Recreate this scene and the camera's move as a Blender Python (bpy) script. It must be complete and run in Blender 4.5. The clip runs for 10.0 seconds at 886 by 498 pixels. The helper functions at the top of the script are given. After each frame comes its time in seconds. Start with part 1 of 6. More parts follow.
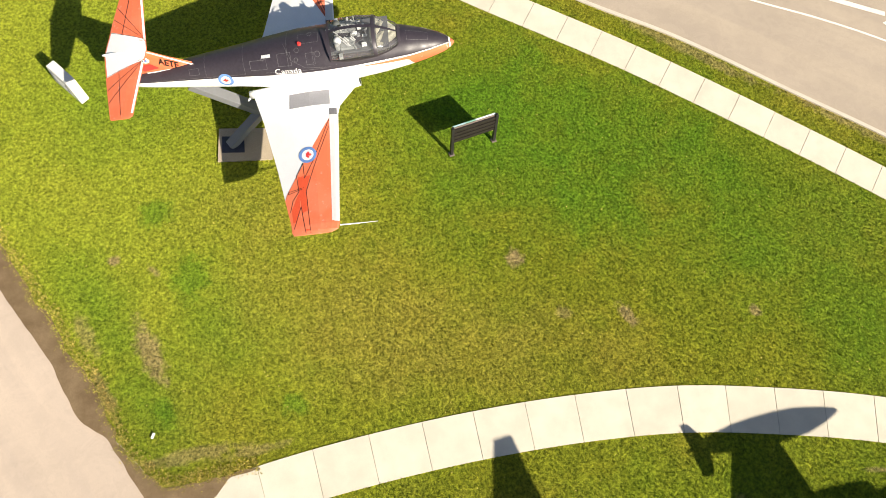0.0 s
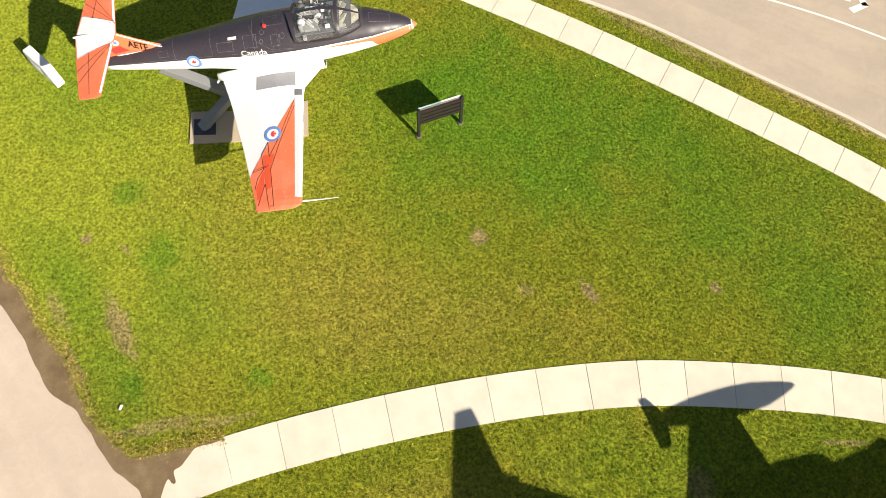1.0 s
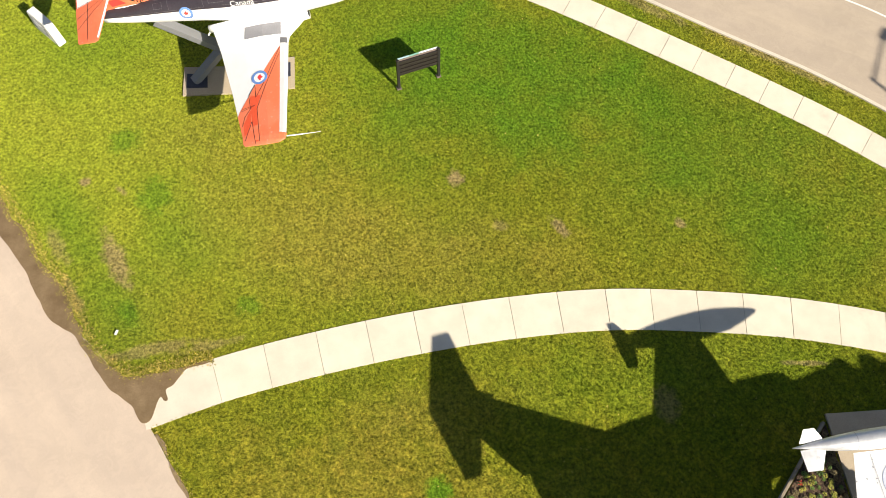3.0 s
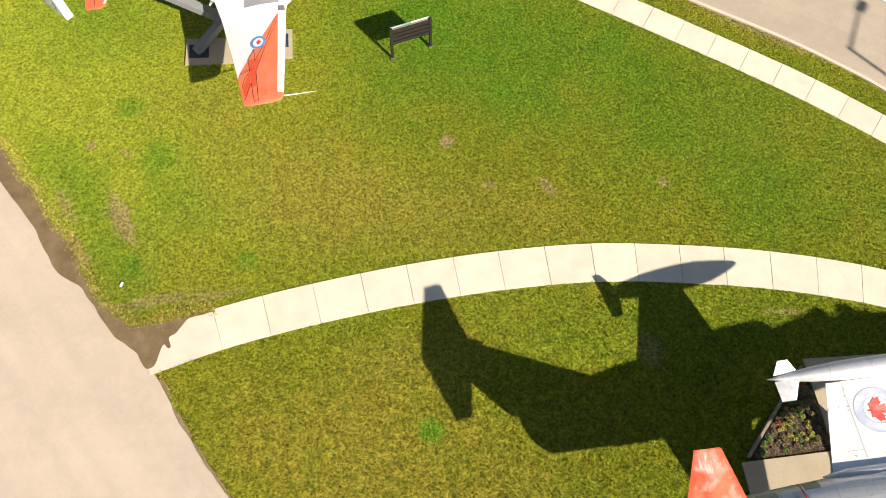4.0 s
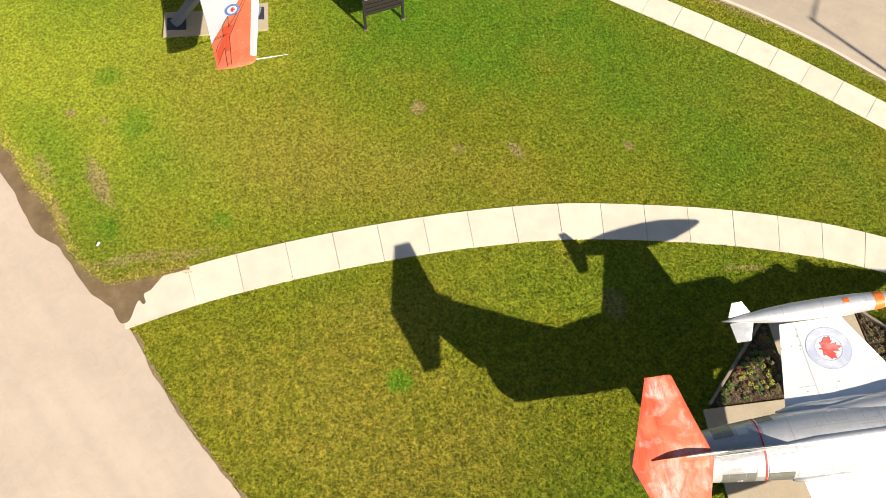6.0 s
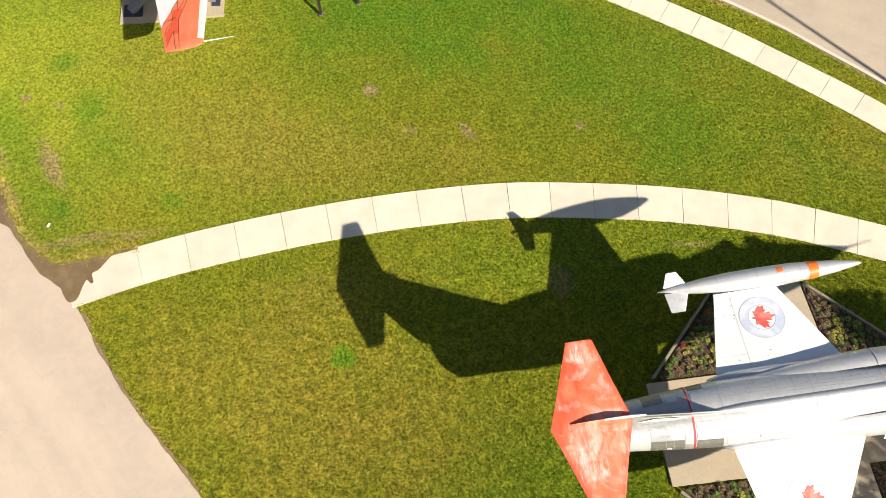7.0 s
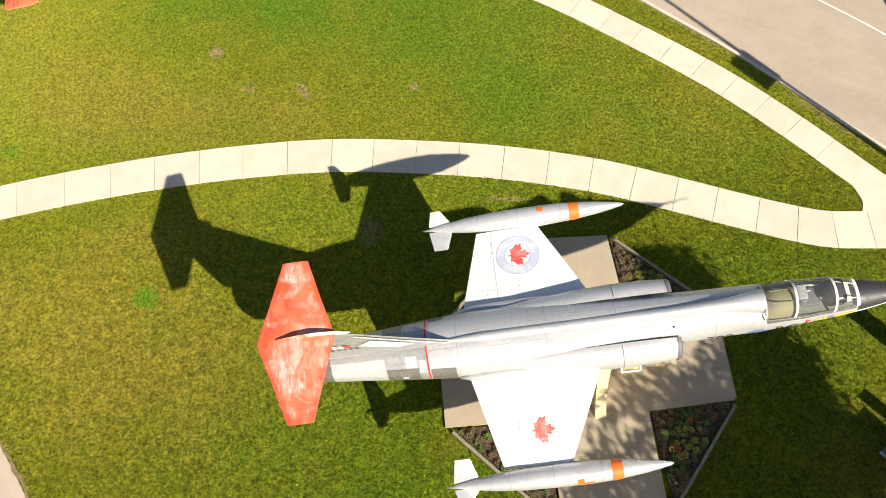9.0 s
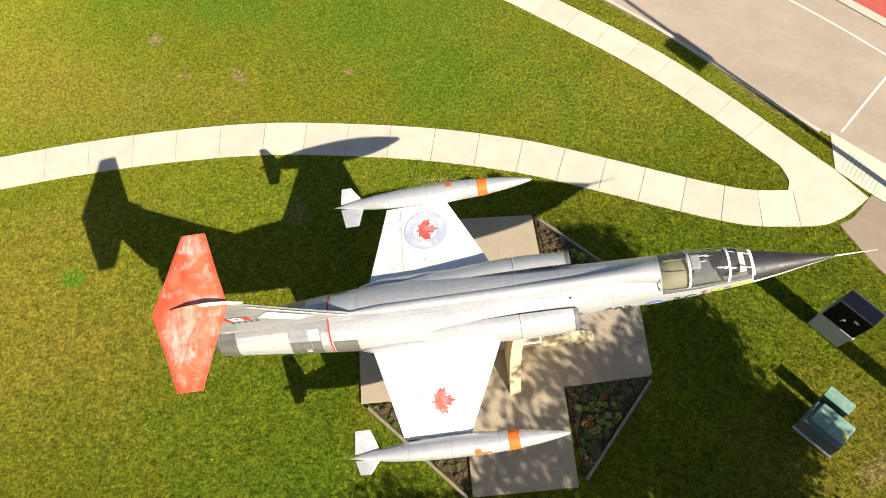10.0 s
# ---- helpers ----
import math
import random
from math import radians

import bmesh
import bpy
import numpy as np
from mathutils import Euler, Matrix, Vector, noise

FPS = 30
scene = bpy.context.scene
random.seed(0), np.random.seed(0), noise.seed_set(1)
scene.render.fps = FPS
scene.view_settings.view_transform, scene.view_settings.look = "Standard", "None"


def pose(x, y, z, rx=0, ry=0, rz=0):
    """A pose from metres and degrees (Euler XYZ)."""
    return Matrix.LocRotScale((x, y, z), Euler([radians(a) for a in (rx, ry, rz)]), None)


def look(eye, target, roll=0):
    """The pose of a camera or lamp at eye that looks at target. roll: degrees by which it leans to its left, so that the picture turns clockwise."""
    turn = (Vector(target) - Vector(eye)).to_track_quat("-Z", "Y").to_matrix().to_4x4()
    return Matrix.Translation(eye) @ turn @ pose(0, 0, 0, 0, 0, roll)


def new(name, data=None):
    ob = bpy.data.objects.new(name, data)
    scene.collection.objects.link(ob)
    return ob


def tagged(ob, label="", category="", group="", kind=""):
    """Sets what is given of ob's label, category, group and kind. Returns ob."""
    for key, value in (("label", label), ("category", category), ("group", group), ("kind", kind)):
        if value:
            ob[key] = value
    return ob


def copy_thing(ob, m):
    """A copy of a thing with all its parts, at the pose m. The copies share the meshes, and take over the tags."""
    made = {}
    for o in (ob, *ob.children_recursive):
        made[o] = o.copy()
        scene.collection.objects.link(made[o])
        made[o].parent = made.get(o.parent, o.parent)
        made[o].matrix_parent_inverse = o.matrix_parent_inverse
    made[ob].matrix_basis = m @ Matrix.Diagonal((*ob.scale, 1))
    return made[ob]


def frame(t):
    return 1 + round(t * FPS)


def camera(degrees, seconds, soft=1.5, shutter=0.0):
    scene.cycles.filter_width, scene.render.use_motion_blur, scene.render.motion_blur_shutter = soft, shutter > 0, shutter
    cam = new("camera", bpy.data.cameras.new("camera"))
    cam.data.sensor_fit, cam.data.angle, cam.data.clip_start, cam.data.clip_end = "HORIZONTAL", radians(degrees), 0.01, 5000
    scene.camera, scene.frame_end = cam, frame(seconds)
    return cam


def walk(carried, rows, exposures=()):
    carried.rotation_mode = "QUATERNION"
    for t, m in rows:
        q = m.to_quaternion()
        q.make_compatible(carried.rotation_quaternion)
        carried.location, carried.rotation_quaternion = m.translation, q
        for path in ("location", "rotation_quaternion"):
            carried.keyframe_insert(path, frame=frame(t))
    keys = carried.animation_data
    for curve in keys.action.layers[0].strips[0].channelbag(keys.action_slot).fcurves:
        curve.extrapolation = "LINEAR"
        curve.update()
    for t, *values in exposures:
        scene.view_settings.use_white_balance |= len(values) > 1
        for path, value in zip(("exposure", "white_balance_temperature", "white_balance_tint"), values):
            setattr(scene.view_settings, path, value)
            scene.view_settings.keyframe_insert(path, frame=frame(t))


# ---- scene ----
cam = camera(58.6, 10.0, soft=0.55)
PATH = [
    (0, (-8.146, 5.819, 22.962), (-7.928, 6.569, 21.121), 10.2),
    (0.5, (-7.552, 5.277, 23.115), (-7.344, 6.03, 21.274), 9.5),
    (1, (-6.955, 4.731, 23.212), (-6.753, 5.492, 21.374), 8.9),
    (1.5, (-6.613, 4.227, 23.287), (-6.419, 5.005, 21.455), 8.0),
    (2, (-6.534, 3.533, 23.28), (-6.335, 4.326, 21.455), 7.9),
    (2.5, (-6.526, 2.538, 23.307), (-6.326, 3.346, 21.488), 7.6),
    (4, (-6.454, -0.797, 23.515), (-6.258, 0.061, 21.719), 6.1),
    (4.5, (-6.24, -1.687, 23.514), (-6.036, -0.815, 21.725), 6.4),
    (5, (-6.136, -2.257, 23.489), (-5.926, -1.375, 21.707), 6.5),
    (6.5, (-5.078, -3.211, 23.225), (-4.881, -2.319, 21.445), 5.1),
    (7, (-3.824, -3.96, 23.102), (-3.642, -3.055, 21.328), 3.9),
    (7.5, (-2.265, -4.875, 22.973), (-2.104, -3.954, 21.205), 2.6),
    (8, (-0.453, -5.74, 22.892), (-0.321, -4.806, 21.129), 1.1),
    (8.5, (1.528, -6.475, 22.77), (1.627, -5.525, 21.013), -0.3),
    (9, (3.54, -7.122, 22.574), (3.618, -6.159, 20.822), -1.1),
    (9.5, (5.346, -7.775, 22.437), (5.409, -6.802, 20.691), -2.0),
    (10, (6.206, -8.169, 22.329), (6.261, -7.195, 20.583), -2.6),
]
walk(cam, [(t, look(eye, target, roll)) for t, eye, target, roll in PATH])

# ---- light ----
SUN_TOWARDS = Vector((0.87, -1.205, 1.0)).normalized()
world = bpy.data.worlds.new("sky")
scene.world = world
world.use_nodes = True
wn = world.node_tree.nodes
sky = wn.new("ShaderNodeTexSky")
sky.sky_type = "NISHITA"
sky.sun_disc = False
sky.sun_elevation = math.asin(SUN_TOWARDS.z)
sky.sun_rotation = math.atan2(SUN_TOWARDS.x, SUN_TOWARDS.y)
wn["Background"].inputs["Strength"].default_value = 0.050
world.node_tree.links.new(sky.outputs[0], wn["Background"].inputs["Color"])
sun = new("sun", bpy.data.lights.new("sun", "SUN"))
sun.data.energy, sun.data.angle, sun.data.color = 5.0, radians(0.55), (1.0, 0.90, 0.74)
sun.matrix_world = look(SUN_TOWARDS * 60, (0, 0, 0))
scene.view_settings.exposure = 0.82


# ---- materials ----
class Mat:
    """A principled material with short calls for its procedural nodes."""

    def __init__(self, name, rough=0.6, metal=0.0, spec=0.5):
        self.m = bpy.data.materials.new(name)
        self.m.use_nodes = True
        self.n, self.l = self.m.node_tree.nodes, self.m.node_tree.links
        self.b = self.n["Principled BSDF"]
        self.b.inputs["Roughness"].default_value = rough
        self.b.inputs["Metallic"].default_value = metal
        self.b.inputs["Specular IOR Level"].default_value = spec
        self.co = self.n.new("ShaderNodeTexCoord").outputs["Object"]

    def set(self, sock, v):
        if hasattr(v, "is_output"):
            self.l.new(v, sock)
        else:
            sock.default_value = v

    def noise(self, scale, detail=4.0, rough=0.55, stretch=None, distort=0.0, co=None):
        co = co or self.co
        if stretch:
            mp = self.n.new("ShaderNodeMapping")
            mp.inputs["Scale"].default_value = stretch
            self.l.new(co, mp.inputs[0])
            co = mp.outputs[0]
        t = self.n.new("ShaderNodeTexNoise")
        self.l.new(co, t.inputs["Vector"])
        t.inputs["Scale"].default_value, t.inputs["Detail"].default_value = scale, detail
        t.inputs["Roughness"].default_value, t.inputs["Distortion"].default_value = rough, distort
        return t.outputs["Fac"]

    def voronoi(self, scale, feature="F1", out="Distance"):
        t = self.n.new("ShaderNodeTexVoronoi")
        t.feature = feature
        self.l.new(self.co, t.inputs["Vector"])
        t.inputs["Scale"].default_value = scale
        return t.outputs[out]

    def ramp(self, fac, *stops):
        r = self.n.new("ShaderNodeValToRGB")
        e = r.color_ramp.elements
        while len(e) < len(stops):
            e.new(0.5)
        for k, (p, c) in enumerate(stops):
            e[k].position = p
            e[k].color = (*c, 1) if len(c) == 3 else c
        self.l.new(fac, r.inputs[0])
        return r.outputs[0]

    def grey(self, fac, lo, hi, a=0.0, b=1.0):
        r = self.n.new("ShaderNodeMapRange")
        self.l.new(fac, r.inputs[0])
        for k, v in zip((1, 2, 3, 4), (lo, hi, a, b)):
            r.inputs[k].default_value = v
        return r.outputs[0]

    def mix(self, fac, a, b, mode="MIX"):
        x = self.n.new("ShaderNodeMix")
        x.data_type, x.blend_type = "RGBA", mode
        self.set(x.inputs[0], fac)
        for sock, v in ((x.inputs[6], a), (x.inputs[7], b)):
            self.set(sock, (*v, 1) if isinstance(v, tuple) and len(v) == 3 else v)
        return x.outputs[2]

    def math(self, op, a, b=0.0):
        x = self.n.new("ShaderNodeMath")
        x.operation = op
        self.set(x.inputs[0], a)
        self.set(x.inputs[1], b)
        return x.outputs[0]

    def axis(self, k):
        s = self.n.new("ShaderNodeSeparateXYZ")
        self.l.new(self.co, s.inputs[0])
        return s.outputs[k]

    def random(self):
        return self.n.new("ShaderNodeObjectInfo").outputs["Random"]

    def island(self):
        return self.n.new("ShaderNodeNewGeometry").outputs["Random Per Island"]

    def color(self, v):
        self.set(self.b.inputs["Base Color"], (*v, 1) if isinstance(v, tuple) and len(v) == 3 else v)
        return self

    def rough(self, v):
        self.set(self.b.inputs["Roughness"], v)
        return self

    def bump(self, h, strength=0.3, dist=0.02):
        x = self.n.new("ShaderNodeBump")
        x.inputs["Strength"].default_value, x.inputs["Distance"].default_value = strength, dist
        self.l.new(h, x.inputs["Height"])
        self.l.new(x.outputs[0], self.b.inputs["Normal"])
        return self


def plain(name, rgb, rough=0.5, metal=0.0, vary=0.12, scale=3.0, spec=0.5):
    """Paint or metal with slight soiling at two scales."""
    m = Mat(name, rough, metal, spec)
    f = m.mix(0.5, m.noise(scale, 5), m.noise(scale * 9, 3))
    m.color(m.ramp(f, (0.3, tuple(c * (1 - vary) for c in rgb)), (0.7, tuple(min(1, c * (1 + vary)) for c in rgb))))
    m.rough(m.grey(m.noise(scale * 3, 4), 0.3, 0.7, max(0.02, rough - 0.08), min(1, rough + 0.1)))
    return m.m


def spot(m, x, y, rx, ry, turn=0.0, freq=2.6):
    """A soft ragged blot on the ground, 1 in its middle."""
    mp = m.n.new("ShaderNodeMapping")
    mp.vector_type = "TEXTURE"
    mp.inputs["Location"].default_value = (x, y, 0)
    mp.inputs["Rotation"].default_value = (0, 0, radians(turn))
    mp.inputs["Scale"].default_value = (rx, ry, 1)
    m.l.new(m.co, mp.inputs[0])
    ln = m.n.new("ShaderNodeVectorMath")
    ln.operation = "LENGTH"
    flat = m.n.new("ShaderNodeVectorMath")
    flat.operation = "MULTIPLY"
    flat.inputs[1].default_value = (1, 1, 0)
    m.l.new(mp.outputs[0], flat.inputs[0])
    m.l.new(flat.outputs[0], ln.inputs[0])
    d = m.math("ADD", ln.outputs["Value"], m.math("MULTIPLY", m.math("SUBTRACT", m.noise(freq, 5, 0.7), 0.5), 2.2))
    return m.grey(d, 0.55 if freq > 1 else 0.1, 1.15 if freq > 1 else 1.35, 1.0, 0.0)


def make_grass(name="lawn_grass", blades=False, dry=0.0):
    m = Mat(name, 0.85, spec=0.12)
    big, mid, fine, grit = m.noise(0.16, 4, 0.6), m.noise(0.9, 5, 0.6), m.noise(11, 4, 0.68), m.noise(36, 4, 0.75)
    base = m.ramp(big, (0.32, (0.168, 0.200, 0.015)), (0.5, (0.206, 0.214, 0.018)), (0.68, (0.256, 0.225, 0.028)))
    base = m.mix(m.grey(mid, 0.38, 0.68, 0.0, 0.45), base, (0.132, 0.172, 0.011))
    # paler lime towards the north-west paints lens haze into the turf colour
    west = m.grey(m.math("ADD", m.axis(0), m.math("MULTIPLY", m.math("SUBTRACT", big, 0.5), 9.0)), -16.0, -3.0, 1.0, 0.0)
    north = m.grey(m.math("ADD", m.axis(1), m.math("MULTIPLY", m.math("SUBTRACT", mid, 0.5), 4.0)), 8.0, 13.0, 0.0, 1.0)
    base = m.mix(m.math("MULTIPLY", m.math("MULTIPLY", west, north), 0.55), base, (0.33, 0.39, 0.040))
    # older, coarser turf south of the curved path
    south = m.grey(m.math("ADD", m.axis(1), m.math("MULTIPLY", m.math("SUBTRACT", mid, 0.5), 3.0)), 6.0, 9.5, 1.0, 0.0)
    clump = m.noise(3.4, 4, 0.62)
    # worn straw-coloured middle of the lawn
    for x, y, rx, ry, turn, k in ((-8.2, 13.0, 4.6, 2.2, -20, 0.62), (-4.0, 12.0, 4.5, 1.6, -10, 0.40), (-11.5, 17.2, 2.5, 1.4, 0, 0.35), (-7.2, 3.4, 3.6, 3.4, 0, 0.58), (-3.4, 1.4, 4.0, 3.4, 0, 0.6), (-5.2, 6.6, 3.4, 1.0, 5, 0.55), (-10.0, 5.4, 2.6, 1.8, 0, 0.28), (17.8, -3.6, 3.0, 2.4, 0, 0.85)):
        base = m.mix(m.math("MULTIPLY", spot(m, x, y, rx, ry, turn, 0.5), k), base, m.mix(mid, (0.236, 0.200, 0.030), (0.290, 0.242, 0.050)))
    for x, y, rx, ry, turn, k in ((-2.5, 19.8, 5.6, 4.0, -25, 0.85), (-4.5, 17.4, 3.4, 2.6, 0, 0.35), (4.0, 15.5, 4.5, 3.2, -35, 0.45), (6.5, 16.5, 7.0, 3.2, -36, 0.40), (0.5, 18.6, 4.0, 2.6, -35, 0.6), (2.6, -2.6, 4.6, 3.2, 10, 0.6), (-0.6, -0.6, 3.0, 2.6, 0, 0.35), (8.0, 12.2, 4.5, 2.6, -35, 0.55), (13.5, 8.6, 3.6, 2.0, -40, 0.4), (16.0, 2.6, 5.0, 4.5, 0, 0.3), (-15.5, 21.5, 3.0, 2.5, 0, 0.45), (3.0, 7.0, 6.0, 1.6, -5, 0.4), (-14.2, 10.8, 1.3, 2.2, 20, 0.6), (-16.0, 14.2, 1.0, 2.2, 25, 0.55), (-12.6, 13.4, 1.2, 1.6, 0, 0.4)):
        base = m.mix(m.math("MULTIPLY", spot(m, x, y, rx, ry, turn, 0.35), k), base, m.mix(mid, (0.072, 0.176, 0.010), (0.110, 0.215, 0.014)))
    lush = m.grey(m.noise(0.55, 2, 0.4), 0.66, 0.72)
    base = m.mix(m.math("MULTIPLY", lush, 0.25), base, (0.092, 0.165, 0.011))
    for x, y, rx, ry, turn in ((-13.24, 14.98, 0.65, 0.8, 0), (-14.3, 17.2, 0.6, 0.5, 20), (-10.26, 10.7, 0.45, 0.38, 0), (-13.9, 10.9, 0.3, 0.5, 20)):
        base = m.mix(m.math("MULTIPLY", spot(m, x, y, rx, ry, turn), 0.6), base, (0.100, 0.215, 0.014))
    coarse = m.ramp(clump, (0.34, (0.72, 0.76, 0.56)), (0.5, (0.98, 0.99, 0.84)), (0.66, (1.22, 1.14, 1.00)))
    base = m.mix(south, base, m.mix(1.0, base, coarse, "MULTIPLY"))
    # the turf colour is darkened towards the south-east
    deep = m.grey(m.math("SUBTRACT", m.axis(1), m.math("MULTIPLY", m.axis(0), 0.5)), -2.0, 7.0, 1.0, 0.0)
    base = m.mix(m.math("MULTIPLY", m.math("MULTIPLY", deep, south), 0.92), base, m.mix(1.0, base, (0.66, 0.70, 0.55), "MULTIPLY"))
    base = m.mix(m.math("MULTIPLY", spot(m, -5.0, 4.5, 0.42, 0.38), 0.8), base, (0.105, 0.245, 0.012))
    # thin places where the soil shows
    for x, y, rx, ry, turn, k in ((-3.18, 14.69, 0.34, 0.30, 0, 0.9), (0.06, 12.46, 0.22, 0.48, 30, 0.8), (-1.95, 12.74, 0.30, 0.2, -30, 0.45), (4.17, 12.22, 0.24, 0.18, 0, 0.75), (-15.5, 15.7, 0.2, 0.18, 0, 0.9), (-14.3, 15.25, 0.12, 0.25, 40, 0.7),
                                  (-14.35, 12.7, 0.35, 1.1, 22, 0.8), (-16.2, 13.4, 0.25, 0.8, 25, 0.5), (-13.2, 9.6, 1.5, 0.22, 6, 0.55), (-11.5, 9.55, 1.0, 0.15, 8, 0.5), (6.9, 7.0, 0.8, 0.1, -8, 0.6), (2.2, 6.2, 0.4, 0.6, 0, 0.5), (-15.6, 11.6, 0.2, 0.9, 25, 0.6), (17.9, 12.6, 0.4, 0.25, -45, 0.5), (15.0, 15.0, 0.7, 0.2, -45, 0.6),
                                  (6.2, 21.4, 0.8, 0.18, -38, 0.6), (8.6, 19.6, 0.6, 0.2, -38, 0.7), (19.4, -2.9, 0.5, 0.4, 0, 0.6), (18.3, -4.0, 0.8, 0.4, 30, 0.5), (4.2, 22.35, 3.4, 0.30, -36, 0.55), (9.75, 18.6, 3.2, 0.30, -36, 0.55), (14.85, 14.25, 2.8, 0.28, -47, 0.55), (18.8, 9.3, 2.0, 0.25, -51, 0.5)):
        base = m.mix(m.math("MULTIPLY", spot(m, x, y, rx, ry, turn), k), base, (0.30, 0.225, 0.115))
    if dry:
        base = m.mix(m.math("MULTIPLY", m.island(), dry), base, (0.50, 0.37, 0.14))
    tuft = m.ramp(m.mix(0.30, fine, grit), (0.37, (0.42, 0.44, 0.36)), (0.5, (1.10, 1.10, 1.00)), (0.63, (1.95, 1.86, 1.60)))
    base = m.mix(1.0, base, tuft, "MULTIPLY")
    if blades:
        r = m.ramp(m.island(), (0.0, (0.80, 0.85, 0.76)), (0.5, (1.03, 1.05, 1.0)), (0.93, (1.22, 1.20, 1.10)), (1.0, (1.65, 1.55, 1.35)))
        base = m.mix(1.0, base, r, "MULTIPLY")
    m.color(base)
    if not blades:
        m.bump(m.mix(0.35, fine, grit), 1.0, 0.10)
    return m.m


def make_concrete(name, rgb, joint=True, grit=0.16):
    m = Mat(name, 0.88, spec=0.25)
    f = m.noise(1.3, 6, 0.6)
    c = m.ramp(f, (0.3, tuple(v * 0.90 for v in rgb)), (0.7, tuple(min(1, v * 1.07) for v in rgb)))
    c = m.mix(m.grey(m.noise(60, 3, 0.7), 0.35, 0.65, 0.0, grit), c, tuple(v * 0.5 for v in rgb))
    if grit > 0.2:
        c = m.mix(m.grey(m.noise(28, 5, 0.8), 0.40, 0.62, 0.0, 0.28), c, tuple(min(1, v * 1.45) for v in rgb))
    c = m.mix(m.grey(m.noise(0.6, 4, 0.7), 0.60, 0.72, 0.0, 0.22), c, (0.36, 0.32, 0.26))
    if joint:
        r = m.math("ADD", m.math("MULTIPLY", m.random(), 0.10), 0.92)
        c = m.mix(1.0, c, r, "MULTIPLY")
    m.color(c)
    m.bump(m.noise(90, 3, 0.7), 0.25, 0.004)
    return m.m


def make_asphalt(name, rgb, along):
    m = Mat(name, 0.9, spec=0.25)
    c = m.ramp(m.noise(0.35, 5, 0.6), (0.3, tuple(v * 0.88 for v in rgb)), (0.7, tuple(v * 1.10 for v in rgb)))
    c = m.mix(m.grey(m.noise(0.25, 3, 0.5, stretch=(1, 5, 1)), 0.5, 0.7, 0, 0.25), c, tuple(v * 0.78 for v in rgb))
    mp = m.n.new("ShaderNodeMapping")
    mp.vector_type = "TEXTURE"
    mp.inputs["Rotation"].default_value = (0, 0, radians(along))
    mp.inputs["Scale"].default_value = (16, 0.75, 1)
    m.l.new(m.co, mp.inputs[0])
    tracks = m.noise(1.0, 4, 0.6, co=mp.outputs[0])
    c = m.mix(m.grey(tracks, 0.42, 0.62, 0.0, 0.38), c, (rgb[0] * 0.80, rgb[1] * 0.81, rgb[2] * 0.86))
    c = m.mix(m.grey(tracks, 0.30, 0.42, 0.28, 0.0), c, tuple(v * 1.18 for v in rgb))
    c = m.mix(m.grey(m.noise(5, 6, 0.75), 0.58, 0.68, 0.0, 0.22), c, tuple(v * 0.70 for v in rgb))
    c = m.mix(m.grey(m.noise(16, 5, 0.75), 0.50, 0.66, 0.0, 0.20), c, tuple(v * 0.72 for v in rgb))
    c = m.mix(m.grey(m.noise(1.6, 6, 0.7, distort=1.2), 0.50, 0.53, 0.0, 0.16), c, tuple(v * 1.2 for v in rgb))
    c = m.mix(m.grey(m.noise(75, 2, 0.8), 0.3, 0.7, 0.0, 0.35), c, tuple(v * 0.62 for v in rgb))
    m.color(c)
    m.bump(m.noise(80, 3, 0.8), 0.5, 0.006)
    return m.m


def make_mud():
    m = Mat("wet_mud", 0.6, spec=0.4)
    c = m.ramp(m.noise(1.6, 6, 0.65), (0.3, (0.140, 0.092, 0.044)), (0.7, (0.255, 0.180, 0.100)))
    m.color(m.mix(m.grey(m.noise(22, 4, 0.7), 0.40, 0.66, 0, 0.45), c, (0.13, 0.085, 0.042)))
    m.bump(m.noise(18, 5, 0.7), 0.6, 0.02)
    return m.m


GRASS = make_grass()
BLADES = make_grass("grass_blades", True)
ROUGHGRASS = make_grass("rough_grass_blades", True, 0.8)
WALK = make_concrete("pavement_concrete", (0.70, 0.64, 0.52))
PAD = make_concrete("aggregate_concrete", (0.44, 0.365, 0.27), False, 0.35)
KERB = make_concrete("kerb_concrete", (0.62, 0.56, 0.46), False)
ROAD = make_asphalt("road_asphalt", (0.47, 0.39, 0.305), -33)
DRIVE = make_asphalt("driveway_asphalt", (0.575, 0.468, 0.375), -58)
MUD = make_mud()
LINE = plain("road_paint", (0.78, 0.74, 0.66), 0.7, vary=0.12)


# ---- mesh helpers ----
def mesh_of(name, bm, mat, smooth=False):
    me = bpy.data.meshes.new(name)
    bmesh.ops.recalc_face_normals(bm, faces=bm.faces)
    bm.to_mesh(me)
    bm.free()
    for mt in mat if isinstance(mat, (list, tuple)) else [mat]:
        me.materials.append(mt)
    if smooth:
        me.polygons.foreach_set("use_smooth", [True] * len(me.polygons))
    return me


def part(name, bm, mat, parent=None, label="", smooth=False):
    """Links a bmesh as one mesh object, under a thing or a part where one is given."""
    ob = new(name, mesh_of(name, bm, mat, smooth))
    if parent:
        ob.parent = parent
    if label:
        ob["label"] = label
    return ob


